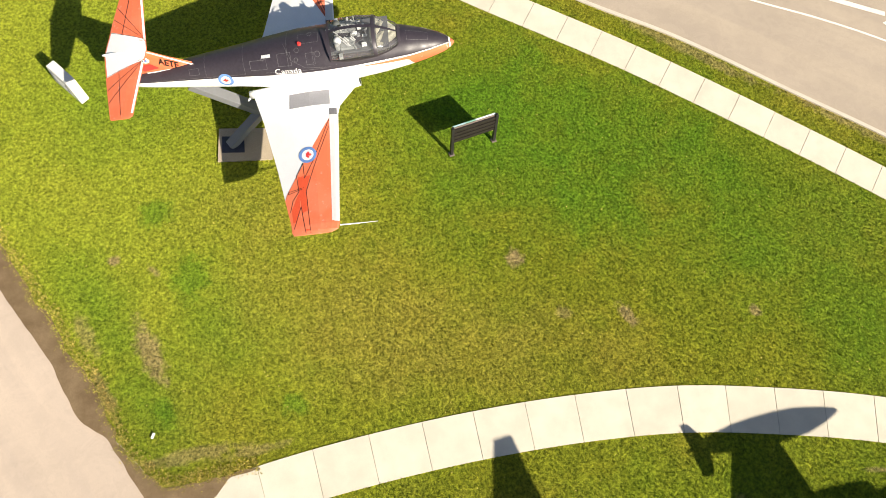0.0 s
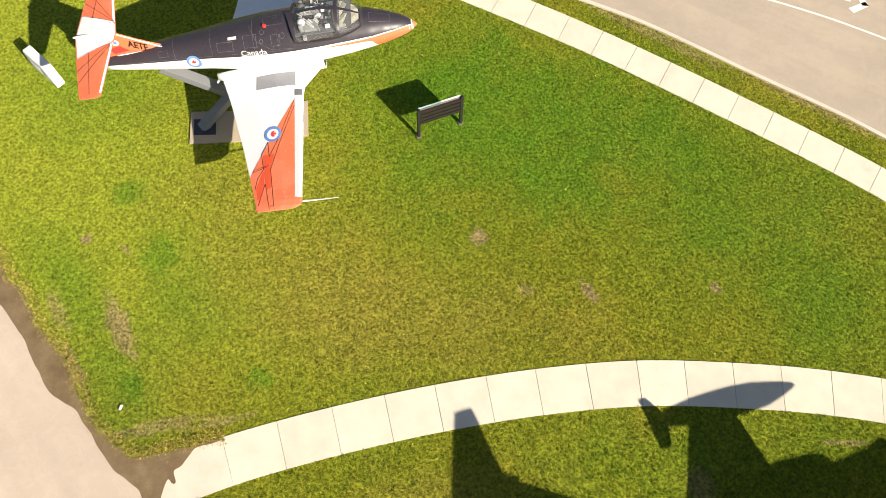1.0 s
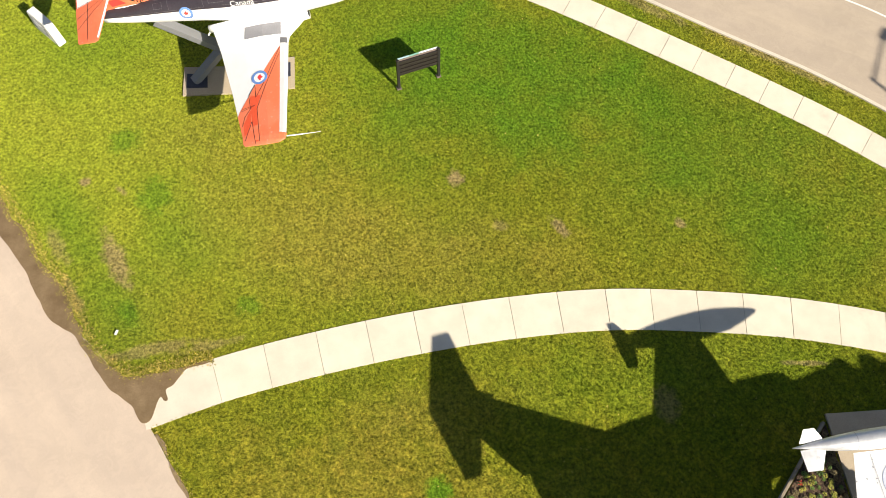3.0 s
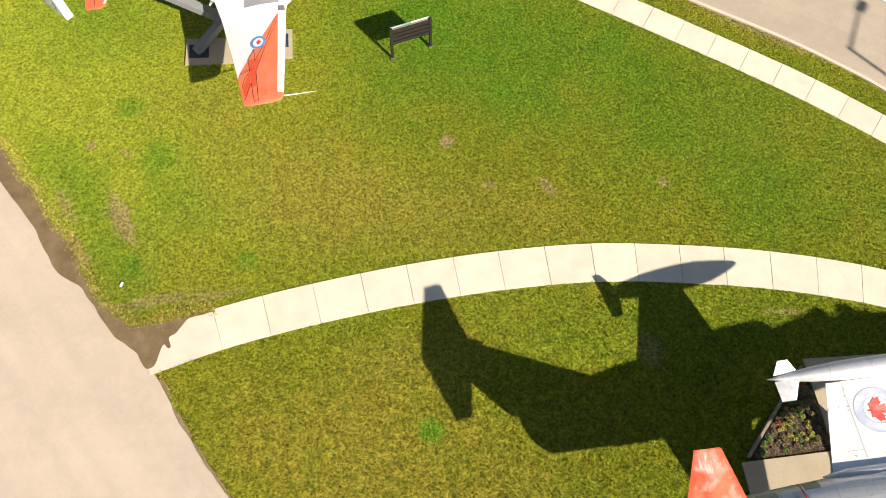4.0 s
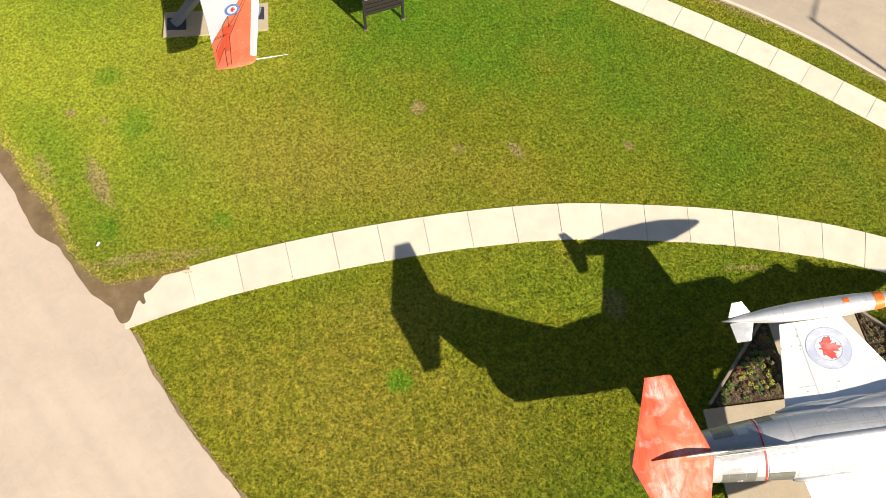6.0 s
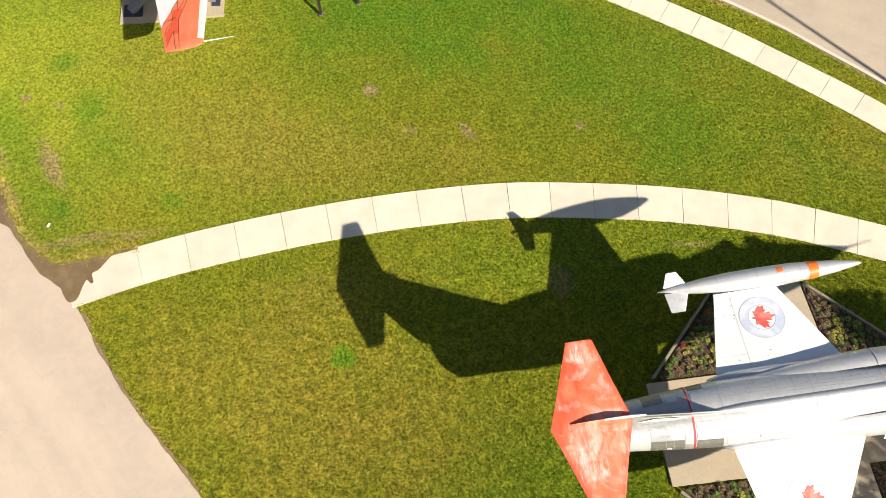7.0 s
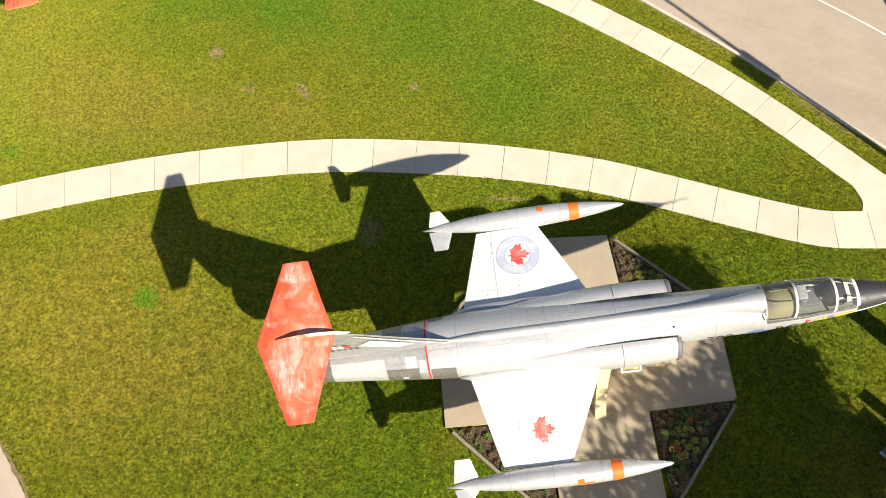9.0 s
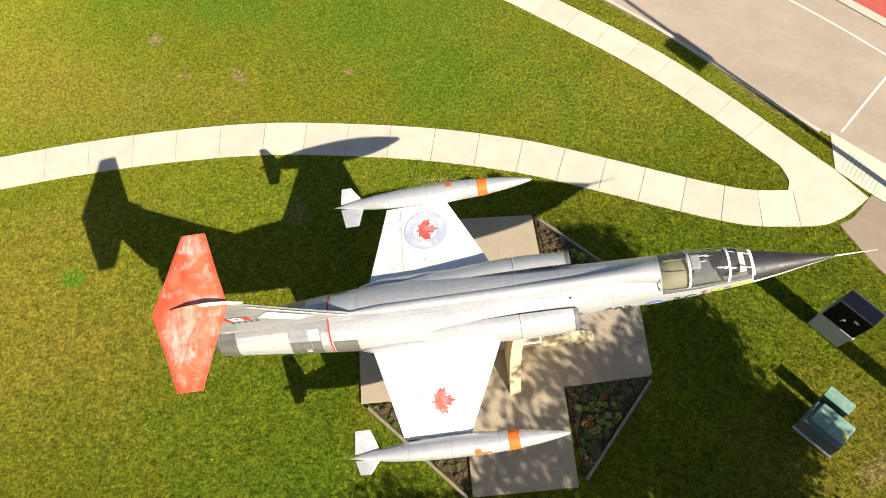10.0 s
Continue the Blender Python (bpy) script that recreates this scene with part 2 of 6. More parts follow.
def prism(bm, pts, z0, z1, mi=0):
    """A flat outline raised from z0 to z1."""
    lo = [bm.verts.new((x, y, z0)) for x, y in pts]
    hi = [bm.verts.new((x, y, z1)) for x, y in pts]
    n = len(pts)
    fs = [bm.faces.new(hi), bm.faces.new(lo[::-1])]
    fs += [bm.faces.new((lo[k], lo[(k + 1) % n], hi[(k + 1) % n], hi[k])) for k in range(n)]
    for f in fs:
        f.material_index = mi
    return hi, lo


def box(bm, c, s, m=None, bevel=0.0):
    """A box with centre c and size s, in the frame m."""
    mm = (m or Matrix.Identity(4)) @ Matrix.Translation(c) @ Matrix.Diagonal((*s, 1))
    vs = bmesh.ops.create_cube(bm, size=1.0, matrix=mm)["verts"]
    if bevel:
        es = list({e for v in vs for e in v.link_edges})
        bmesh.ops.bevel(bm, geom=es, offset=bevel, segments=2, affect="EDGES", profile=0.6)


def rod(bm, a, b, r, r2=None, n=12):
    """A round bar from a to b."""
    a, b = Vector(a), Vector(b)
    d = b - a
    m = Matrix.Translation((a + b) / 2) @ d.to_track_quat("Z", "Y").to_matrix().to_4x4()
    bmesh.ops.create_cone(bm, cap_ends=True, segments=n, radius1=r, radius2=r if r2 is None else r2, depth=d.length, matrix=m)


def spline(pts, step=0.25):
    """Points at even steps along a smooth line through pts."""
    P = [Vector(p).to_3d() for p in pts]
    P = [P[0] * 2 - P[1], *P, P[-1] * 2 - P[-2]]
    fine = []
    for a, b, c, d in zip(P, P[1:], P[2:], P[3:]):
        for k in range(24):
            t = k / 24
            fine.append(0.5 * (2 * b + (c - a) * t + (2 * a - 5 * b + 4 * c - d) * t * t + (3 * b - a - 3 * c + d) * t**3))
    fine.append(P[-2])
    out, left = [fine[0]], step
    for a, b in zip(fine, fine[1:]):
        seg = (b - a).length
        while seg >= left and seg > 1e-9:
            a = a.lerp(b, left / seg)
            out.append(a)
            seg, left = (b - a).length, step
        left -= seg
    return out


def offset(line, d):
    """The line moved d to its left."""
    out = []
    for k, p in enumerate(line):
        t = (line[min(k + 1, len(line) - 1)] - line[max(k - 1, 0)]).normalized()
        out.append(p + Vector((-t.y, t.x, 0)) * d)
    return out


def xy(line):
    return [(p.x, p.y) for p in line]


# ---- ground ----
bm = bmesh.new()
bmesh.ops.create_grid(bm, x_segments=8, y_segments=8, size=1500, matrix=Matrix.Translation((0, 0, -0.03)))
ground = tagged(part("ground", bm, GRASS), "mown green lawn with drier yellowish patches", "lawn", kind="structure")

NEAR = spline([(-13.42, 7.86), (-10.9, 8.50), (-8.0, 8.98), (-5.0, 9.31), (-2.0, 9.47), (1.0, 9.42), (4.0, 9.05), (7.0, 8.49), (10.0, 7.65),
               (12.3, 6.72), (14.55, 5.75), (16.2, 5.08), (17.3, 4.74), (18.68, 4.57)], 0.05)
FAR = spline([(-6.0, 27.2), (-3.0, 25.2), (-0.42, 23.6), (1.95, 22.1), (4.25, 20.5), (6.5, 18.87), (8.75, 17.2), (10.9, 15.5), (13.52, 13.15), (15.4, 11.3), (17.2, 9.2), (18.87, 7.0)], 0.1675)
NEAR_W, FAR_W = 0.70, 0.60
# the joints of the curved pavement: even slabs, then shorter ones towards the corner
NEAR_X = (-11.25, -9.70, -8.15, -6.62, -5.10, -3.58, -2.04, -0.50, 1.02, 2.50, 3.97, 5.42, 6.95, 8.45, 9.88, 11.24, 12.57, 13.84, 15.11, 16.31, 17.49, 18.66)
NEAR_CUTS = [min(range(len(NEAR)), key=lambda k: abs(NEAR[k].x - x)) for x in NEAR_X]
JOINT = plain("joint_shadow_grey", (0.40, 0.36, 0.30), 0.9, vary=0.2)


def slabs(name, line, half, cuts, label):
    """A pavement of separate slabs along a line, with shallow tooled joints between them."""
    root = tagged(new(name), label, "pavement", kind="structure")
    for k, k1 in zip(cuts, cuts[1:]):
        seg = line[k : k1 + 1]
        d0, d1 = (seg[1] - seg[0]).normalized() * 0.009, (seg[-1] - seg[-2]).normalized() * 0.009
        seg = [seg[0] + d0, *seg[1:-1], seg[-1] - d1]
        bm = bmesh.new()
        a, b = offset(seg, half), offset(seg, -half)
        prism(bm, xy(a) + xy(b)[::-1], -0.1, -0.008 + 0.002 * ((k * 7) % 5))
        part("slab", bm, WALK, root)
        bm = bmesh.new()
        e = line[k1]
        side = Vector((-d1.y, d1.x, 0)).normalized() * (half - 0.006)
        along = d1.normalized() * 0.012
        prism(bm, [(p.x, p.y) for p in (e - side - along, e - side + along, e + side + along, e + side - along)], -0.06, -0.019)
        part("joint", bm, JOINT, root)
    return cuts[-1]


near_end = slabs("pavement_near", NEAR, NEAR_W, NEAR_CUTS, "curved pale concrete pavement with square slabs")
bm = bmesh.new()
end_line = NEAR[: NEAR_CUTS[0] + 1]
prism(bm, xy(offset(end_line, NEAR_W)) + xy(offset(end_line, -NEAR_W))[::-1], -0.1, -0.008)
tagged(part("pavement_end", bm, make_concrete("damp_concrete", (0.66, 0.595, 0.49))), "damp stained concrete end slab of the pavement", "pavement", kind="structure")
far_end = slabs("pavement_far", FAR, FAR_W, list(range(2, len(FAR), 8)), "pale concrete pavement along the road")

# apron where both pavements meet
bm = bmesh.new()
apron = spline([(18.95, 3.84), (19.53, 3.88), (20.13, 4.08), (20.73, 4.43), (21.28, 4.8)], 0.2)
tipline = spline([(18.60, 5.30), (18.68, 5.45), (18.75, 5.73), (18.63, 6.33)], 0.15)
na, nb = offset(NEAR, NEAR_W)[near_end], offset(NEAR, -NEAR_W)[near_end]
fa, fb = offset(FAR, FAR_W)[far_end], offset(FAR, -FAR_W)[far_end]
APRON = [(nb.x + 0.008, nb.y)] + xy(apron) + [(20.41, 5.92), (fa.x, fa.y - 0.008), (fb.x, fb.y - 0.008)] + xy(tipline)[::-1] + [(na.x + 0.008, na.y)]
prism(bm, APRON, -0.1, -0.006)
corner = tagged(part("pavement_corner", bm, WALK), "pale concrete corner apron joining two pavements", "pavement", kind="structure")
bm = bmesh.new()
prism(bm, [(21.28, 4.83), (23.13, 2.88), (23.53, 4.48), (20.79, 7.5), (20.43, 5.92)], -0.1, -0.010)
ramp_ob = tagged(part("kerb_ramp", bm, WALK), "pale concrete kerb ramp with scored grooves", "kerb ramp", kind="structure")


def groove(a, b, w, parent, z=-0.006):
    """A shallow scored line."""
    bm = bmesh.new()
    a, b = Vector((*a, 0)), Vector((*b, 0))
    o = Vector((-(b - a).y, (b - a).x, 0)).normalized() * w / 2
    prism(bm, [(p.x, p.y) for p in (a + o, a - o, b - o, b + o)], z - 0.006, z)
    part("groove", bm, JOINT, parent)


for k in range(9):
    f = k / 8
    groove((21.18 + 0.59 * f, 6.56 - 1.17 * f), (20.63 + 0.75 * f, 5.91 - 0.96 * f), 0.022, ramp_ob)

# road, kerbs, lines
KERB_LINE = spline([(-8.0, 29.4), (-3.5, 27.4), (0.99, 24.59), (4.2, 22.74), (7.78, 20.19), (10.7, 18.12), (12.95, 16.21), (14.15, 14.98), (15.88, 13.17), (17.52, 11.22), (19.05, 9.29), (20.64, 7.41)], 0.3)
bm = bmesh.new()
prism(bm, xy(offset(KERB_LINE, 0.0)) + [(24.5, 2.6), (60, -40), (90, -40), (90, 60), (-20, 60)], -0.14, -0.022)
tagged(part("road", bm, ROAD), "worn beige-grey asphalt road", "road", kind="structure")
bm = bmesh.new()
k2 = offset(KERB_LINE, -0.14)
prism(bm, xy(KERB_LINE) + xy(k2)[::-1], -0.12, 0.03)
tagged(part("kerb", bm, KERB), "low pale concrete kerb along the road", "kerb", kind="structure")
def stripe(name, line, half, label, z=-0.016):
    bm = bmesh.new()
    prism(bm, xy(offset(line, half)) + xy(offset(line, -half))[::-1], z - 0.02, z)
    return tagged(part(name, bm, LINE), label, "road marking", kind="structure")


stripe("lane_line", spline([(0.5, 27.2), (7.45, 24.22), (9.85, 23.2), (12.15, 22.01), (14.6, 20.4), (18.0, 17.25), (20.97, 14.27), (22.35, 12.76), (23.6, 11.22), (25.2, 9.1)], 0.3), 0.042, "white painted lane line")
stripe("stop_line", spline([(21.17, 7.45), (23.34, 9.43), (25.6, 11.4)], 0.3), 0.042, "white painted stop line")

# driveways
bm = bmesh.new()
edge = spline([(-27, 30), (-22.0, 21.0), (-19.0, 15.7), (-17.45, 13.7), (-15.95, 11.05), (-14.85, 9.85), (-14.0, 8.62), (-13.1, 7.15), (-12.27, 5.52), (-11.57, 4.25), (-10.82, 3.09), (-9.63, 1.38), (-8.45, -0.41), (-7.1, -2.6), (-4.5, -7.0), (0, -15), (6, -26)], 0.3)
prism(bm, xy(edge) + [(-10, -40), (-60, -40), (-60, 30)], -0.1, -0.018)
tagged(part("driveway_west", bm, DRIVE), "pale worn asphalt driveway", "driveway", kind="structure")
bm = bmesh.new()
prism(bm, [(19.83, 3.82), (20.33, 3.98), (20.75, 4.33), (21.28, 4.8), (23.13, 2.88), (60.13, -38.12), (46.13, -38.12), (21.63, 0.08), (20.43, 2.28)], -0.1, -0.020)
tagged(part("driveway_east", bm, make_asphalt("driveway_brown_asphalt", (0.37, 0.29, 0.22), -45)), "asphalt driveway beside the pavement", "driveway", kind="structure")

# ---- pad ----
PAD_LINE = [(4.04, -0.62), (7.02, -0.68), (6.98, -3.60), (9.92, -3.62), (10.0, -0.74), (12.56, -0.66), (12.66, -0.56), (12.80, 2.36), (10.0, 2.44), (9.94, 5.22), (6.99, 5.36), (6.98, 2.46), (4.06, 2.46)]
bm = bmesh.new()
prism(bm, PAD_LINE, -0.05, 0.05)
tagged(part("display_pad", bm, PAD), "cross-shaped tan concrete display pad", "concrete pad", kind="structure")


# ---- loft and decal helpers ----
class Loft:
    """A body along x from rows of station, half width, top, bottom and middle height."""

    def __init__(self, rows, power=1.0):
        self.a = np.array(sorted(rows))
        self.power = power

    def at(self, x):
        return [float(np.interp(x, self.a[:, 0], self.a[:, k])) for k in (1, 2, 3, 4)]

    def point(self, x, deg, lift=0.0):
        """The surface at station x; 0 degrees is the left side, 90 the top."""
        w, top, bot, mid = self.at(x)
        c, s = math.cos(radians(deg)), math.sin(radians(deg))
        cs = math.copysign(abs(c) ** self.power, c)
        ss = math.copysign(abs(s) ** self.power, s)
        h = (top - mid) if s >= 0 else (mid - bot)
        return Vector((x, (w + lift) * cs, mid + (h + lift) * ss))

    def skin(self, bm, xs, degs, paint=None, lift=0.0, closed=True, caps=True):
        rings = [[bm.verts.new(self.point(x, d, lift)) for d in degs] for x in xs]
        n = len(degs)
        for i in range(len(xs) - 1):
            for k in range(n if closed else n - 1):
                f = bm.faces.new((rings[i][k], rings[i][(k + 1) % n], rings[i + 1][(k + 1) % n], rings[i + 1][k]))
                f.smooth = True
                if paint:
                    d0, d1 = degs[k], degs[(k + 1) % n] if k + 1 < n else degs[0] + 360
                    f.material_index = paint((xs[i] + xs[i + 1]) / 2, (d0 + d1) / 2)
        if closed and caps:
            for r in (rings[0], rings[-1]):
                bm.faces.new(r)


def even(a, b, n):
    return [a + (b - a) * k / n for k in range(n + 1)]


def patch(name, loft, x0, x1, d0, d1, mat, parent, lift=0.006, label="", nx=8, nd=6):
    """A thin painted or riveted panel on a lofted skin."""
    bm = bmesh.new()
    loft.skin(bm, even(x0, x1, nx), even(d0, d1, nd), lift=lift, closed=False)
    return part(name, bm, mat, parent, label)


def skin_line(name, loft, pts, w, mat, parent, shift=0.0, dash=0.0, lift=0.003, closed=False):
    """A thin painted line, or a row of dashes, along (station, degrees) points of a lofted skin."""
    bm = bmesh.new()
    ends = list(zip(pts, pts[1:] + pts[:1])) if closed else list(zip(pts, pts[1:]))
    for (x0, d0), (x1, d1) in ends:
        length = (loft.point(x1, d1) - loft.point(x0, d0)).length
        n = max(4, int(length / (dash or 0.18)))
        for k in range(n):
            f, g = k / n, (k + (0.45 if dash else 1.0)) / n
            a, b = (loft.point(x0 + (x1 - x0) * q, d0 + (d1 - d0) * q, lift) for q in (f, g))
            mid_ = loft.at(a.x)[3]
            o = (b - a).cross(a - Vector((a.x, 0, mid_))).normalized() * w / 2
            bm.faces.new([bm.verts.new(p + Vector((0, shift, 0))) for p in (a + o, b + o, b - o, a - o)])
    return part(name, bm, mat, parent)


def decal(name, polys, place, mat, parent, label=""):
    """Flat outlines laid on a surface by place(u, v)."""
    bm = bmesh.new()
    for poly in polys:
        bm.faces.new([bm.verts.new(place(u, v)) for u, v in poly])
    return part(name, bm, mat, parent, label)


def disc(r, n=36, r0=0.0):
    """Outlines of a disc, or of a ring from r0 to r."""
    cs = [(math.cos(2 * math.pi * k / n), math.sin(2 * math.pi * k / n)) for k in range(n)]
    if not r0:
        return [[(r * c, r * q) for c, q in cs]]
    return [[(r0 * cs[k][0], r0 * cs[k][1]), (r * cs[k][0], r * cs[k][1]), (r * cs[(k + 1) % n][0], r * cs[(k + 1) % n][1]), (r0 * cs[(k + 1) % n][0], r0 * cs[(k + 1) % n][1])] for k in range(n)]


LEAF_HALF = [(0.0, 1.0), (0.17, 0.66), (0.33, 0.74), (0.25, 0.25), (0.48, 0.48), (0.54, 0.36), (0.84, 0.42), (0.74, 0.16), (0.86, 0.07), (0.46, -0.27), (0.52, -0.42), (0.06, -0.36), (0.04, -0.58)]


def leaf(r):
    """A maple leaf outline as two halves."""
    h = [(x * r, y * r) for x, y in LEAF_HALF]
    out = []
    for sgn in (1, -1):
        q = [(sgn * x, y) for x, y in h] + [(0.0, -0.58 * r)]
        out += [[(0.0, 0.0), q[k], q[k + 1]] for k in range(len(q) - 1)]
    return out


def letters(text, size, bold=0.0):
    """Triangles of a word in the built-in font, from x = 0."""
    cu = bpy.data.curves.new("word", "FONT")
    cu.body, cu.size, cu.resolution_u, cu.offset = text, size, 3, bold
    ob = bpy.data.objects.new("word", cu)
    scene.collection.objects.link(ob)
    me = bpy.data.meshes.new_from_object(ob.evaluated_get(bpy.context.evaluated_depsgraph_get()))
    out = [[tuple(me.vertices[v].co[:2]) for v in p.vertices] for p in me.polygons]
    bpy.data.objects.remove(ob)
    bpy.data.curves.remove(cu)
    bpy.data.meshes.remove(me)
    return out


def surface(bm, outline, thick_mid, n=1):
    """A wing panel: outline rows of (y, x_front, x_back, z, thickness), as a thin aerofoil."""
    prof = [(0.0, 0.0), (0.04, 0.42), (0.15, 0.8), (0.38, 1.0), (0.65, 0.72), (1.0, 0.05)]
    rings = []
    for y, xf, xb, z, t in outline:
        up = [(xf + (xb - xf) * u, z + t * 0.5 * v) for u, v in prof]
        dn = [(xf + (xb - xf) * u, z - t * 0.5 * v) for u, v in prof[::-1]][:-1]
        rings.append([bm.verts.new((x, y, zz)) for x, zz in up + dn])
    m = len(rings[0])
    for a, b in zip(rings, rings[1:]):
        for k in range(m):
            f = bm.faces.new((a[k], a[(k + 1) % m], b[(k + 1) % m], b[k]))
    for r in (rings[0], rings[-1]):
        bm.faces.new(r)


def turned(bm, rows, axis_y, axis_z, n=24):
    """A body of revolution along x from rows of (x, radius)."""
    lo = Loft([(x, r, axis_z + r, axis_z - r, axis_z) for x, r in rows])
    vs = len(bm.verts)
    lo.skin(bm, [r[0] for r in sorted(rows)], even(0, 360 - 360 / n, n - 1))
    bm.verts.ensure_lookup_table()
    for v in bm.verts[vs:]:
        v.co.y += axis_y


# ---- aircraft materials ----
def make_silver(name, lo, hi, rough=0.38, metal=0.75):
    m = Mat(name, rough, metal)
    streak = m.noise(2.2, 5, 0.6, stretch=(0.25, 1.6, 1.6))
    spots = m.noise(9, 5, 0.65)
    c = m.ramp(m.mix(0.45, streak, spots), (0.32, lo), (0.66, hi))
    cell = m.voronoi(1.15, "F1", "Color")
    c = m.mix(0.16, c, m.ramp(cell, (0.2, lo), (0.8, hi)))
    m.color(c)
    m.rough(m.grey(m.mix(0.5, spots, streak), 0.3, 0.7, rough - 0.09, rough + 0.14))
    m.bump(m.noise(1.7, 2, 0.4), 0.06, 0.03)
    return m.m


def make_faded(name, rgb, pale, amount, freq=1.1, shape=(1.0, 1.3, 1.0)):
    """Paint bleached by the sun in broad blotches."""
    m = Mat(name, 0.55)
    f = m.noise(freq, 5, 0.62, stretch=shape, distort=0.4)
    c = m.mix(m.grey(f, 0.45, 0.62, 0.0, amount), rgb, pale)
    c = m.mix(m.grey(m.noise(2.6, 4, 0.6, stretch=(1, 0.35, 1)), 0.55, 0.7, 0.0, 0.35), c, tuple(v * 0.72 for v in rgb))
    c = m.mix(m.grey(m.noise(7, 6, 0.75), 0.60, 0.66, 0.0, amount * 0.7), c, (0.80, 0.68, 0.62))
    m.color(c)
    m.rough(m.grey(f, 0.3, 0.7, 0.45, 0.7))
    return m.m


def make_stab():
    """Old red paint: bleached in soft clouds, scrubbed white in places, fresh along the edges."""
    m = Mat("sun_bleached_red_paint", 0.55)
    wash = m.noise(1.5, 5, 0.6, stretch=(1.2, 0.7, 1.0), distort=0.5)
    c = m.mix(m.grey(wash, 0.38, 0.62, 0.0, 0.8), (0.74, 0.105, 0.042), (0.84, 0.235, 0.125))
    # broad pale clouds, broken up by the brush
    cloud = m.noise(1.9, 4, 0.55, stretch=(0.8, 1.1, 1.0), distort=0.8)
    brush = m.noise(6.5, 6, 0.7, stretch=(1.5, 0.45, 1.0), distort=0.6)
    c = m.mix(m.math("MULTIPLY", m.grey(cloud, 0.50, 0.66, 0.0, 0.85), m.grey(brush, 0.36, 0.62, 0.25, 1.0)), c, (0.88, 0.52, 0.44))
    # two places rubbed down to the primer
    for x, y, rx, ry in ((0.80, -0.75, 0.34, 0.55), (1.05, -1.02, 0.20, 0.22), (0.98, 1.50, 0.26, 0.20)):
        c = m.mix(m.math("MULTIPLY", spot(m, x, y, rx, ry), m.grey(brush, 0.42, 0.60, 0.0, 0.75)), c, (0.87, 0.62, 0.57))
    # fresh paint along the leading and trailing edges
    wide = m.math("ABSOLUTE", m.math("ADD", m.axis(1), 0.06))
    lead = m.math("SUBTRACT", m.math("SUBTRACT", 1.90, m.math("MULTIPLY", wide, 0.31)), m.axis(0))
    trail = m.math("SUBTRACT", m.axis(0), m.math("ADD", 0.10, m.math("MULTIPLY", wide, 0.36)))
    rim = m.math("ADD", m.math("MINIMUM", lead, trail), m.math("MULTIPLY", m.math("SUBTRACT", brush, 0.5), 0.35))
    c = m.mix(m.grey(rim, 0.02, 0.16, 0.8, 0.0), c, (0.78, 0.075, 0.030))
    c = m.mix(m.grey(m.noise(2.4, 4, 0.6, stretch=(1.6, 0.30, 1.0)), 0.58, 0.70, 0.0, 0.5), c, (0.70, 0.060, 0.026))
    m.color(c)
    m.rough(m.grey(wash, 0.3, 0.7, 0.45, 0.7))
    return m.m


SILVER = make_silver("silver_skin", (0.54, 0.545, 0.555), (0.73, 0.73, 0.735), 0.38, 0.42)
BARE = make_silver("bare_metal", (0.36, 0.365, 0.375), (0.60, 0.60, 0.60), 0.36, 0.5)
BURNT = make_silver("heat_stained_metal", (0.20, 0.195, 0.175), (0.36, 0.35, 0.32), 0.40, 0.6)
TANK = make_silver("tank_silver", (0.54, 0.55, 0.57), (0.74, 0.74, 0.75), 0.34, 0.45)
WHITE = plain("white_paint", (0.84, 0.84, 0.84), 0.45, vary=0.05)
OFFWHITE = plain("grey_white_paint", (0.62, 0.62, 0.62), 0.5, vary=0.08)
STABRED = make_stab()
ORANGE = make_faded("orange_red_paint", (0.85, 0.185, 0.080), (0.87, 0.27, 0.15), 0.35)
FIGRED = plain("figure_red", (0.78, 0.10, 0.035), 0.5, vary=0.06)
TANKORANGE = plain("orange_band_paint", (0.88, 0.17, 0.02), 0.5, vary=0.06)
RED = plain("red_paint", (0.70, 0.05, 0.045), 0.5)
LEAFRED = make_faded("maple_red_paint", (0.74, 0.10, 0.085), (0.82, 0.36, 0.32), 0.55, 3.0)
BLACKTOP = plain("dark_violet_paint", (0.040, 0.033, 0.042), 0.42, vary=0.25, scale=1.4)
BLACK = plain("black_paint", (0.015, 0.015, 0.016), 0.5, vary=0.3)
RADOME = plain("radome_black", (0.042, 0.040, 0.044), 0.5, vary=0.35, scale=1.6)
BLUE = plain("roundel_blue", (0.14, 0.27, 0.60), 0.5)
PALEBLUE = make_faded("faded_roundel_blue", (0.56, 0.60, 0.74), (0.80, 0.81, 0.85), 0.7, 1.9)
# the right wing's ring has its own tone, darker than the left
PALERING = make_faded("right_roundel_blue", (0.52, 0.55, 0.65), (0.66, 0.67, 0.71), 0.8, 1.9)
RINGBLUE = plain("ring_outline_blue", (0.42, 0.46, 0.60), 0.5, vary=0.1)
GREYPANEL = plain("walkway_grey", (0.26, 0.26, 0.28), 0.75, vary=0.12)
DARKGREY = plain("dark_grey_metal", (0.13, 0.13, 0.14), 0.55)
YELLOW = plain("yellow_paint", (0.72, 0.62, 0.05), 0.5)
SEAM = plain("seam_grey", (0.44, 0.44, 0.46), 0.6, vary=0.2)
RIVET = plain("rivet_dirt", (0.30, 0.30, 0.31), 0.7, vary=0.3)
PALESEAM = plain("pale_seam", (0.15, 0.145, 0.15), 0.6, vary=0.3)
TUB = plain("cockpit_grey", (0.10, 0.105, 0.10), 0.7, vary=0.3)
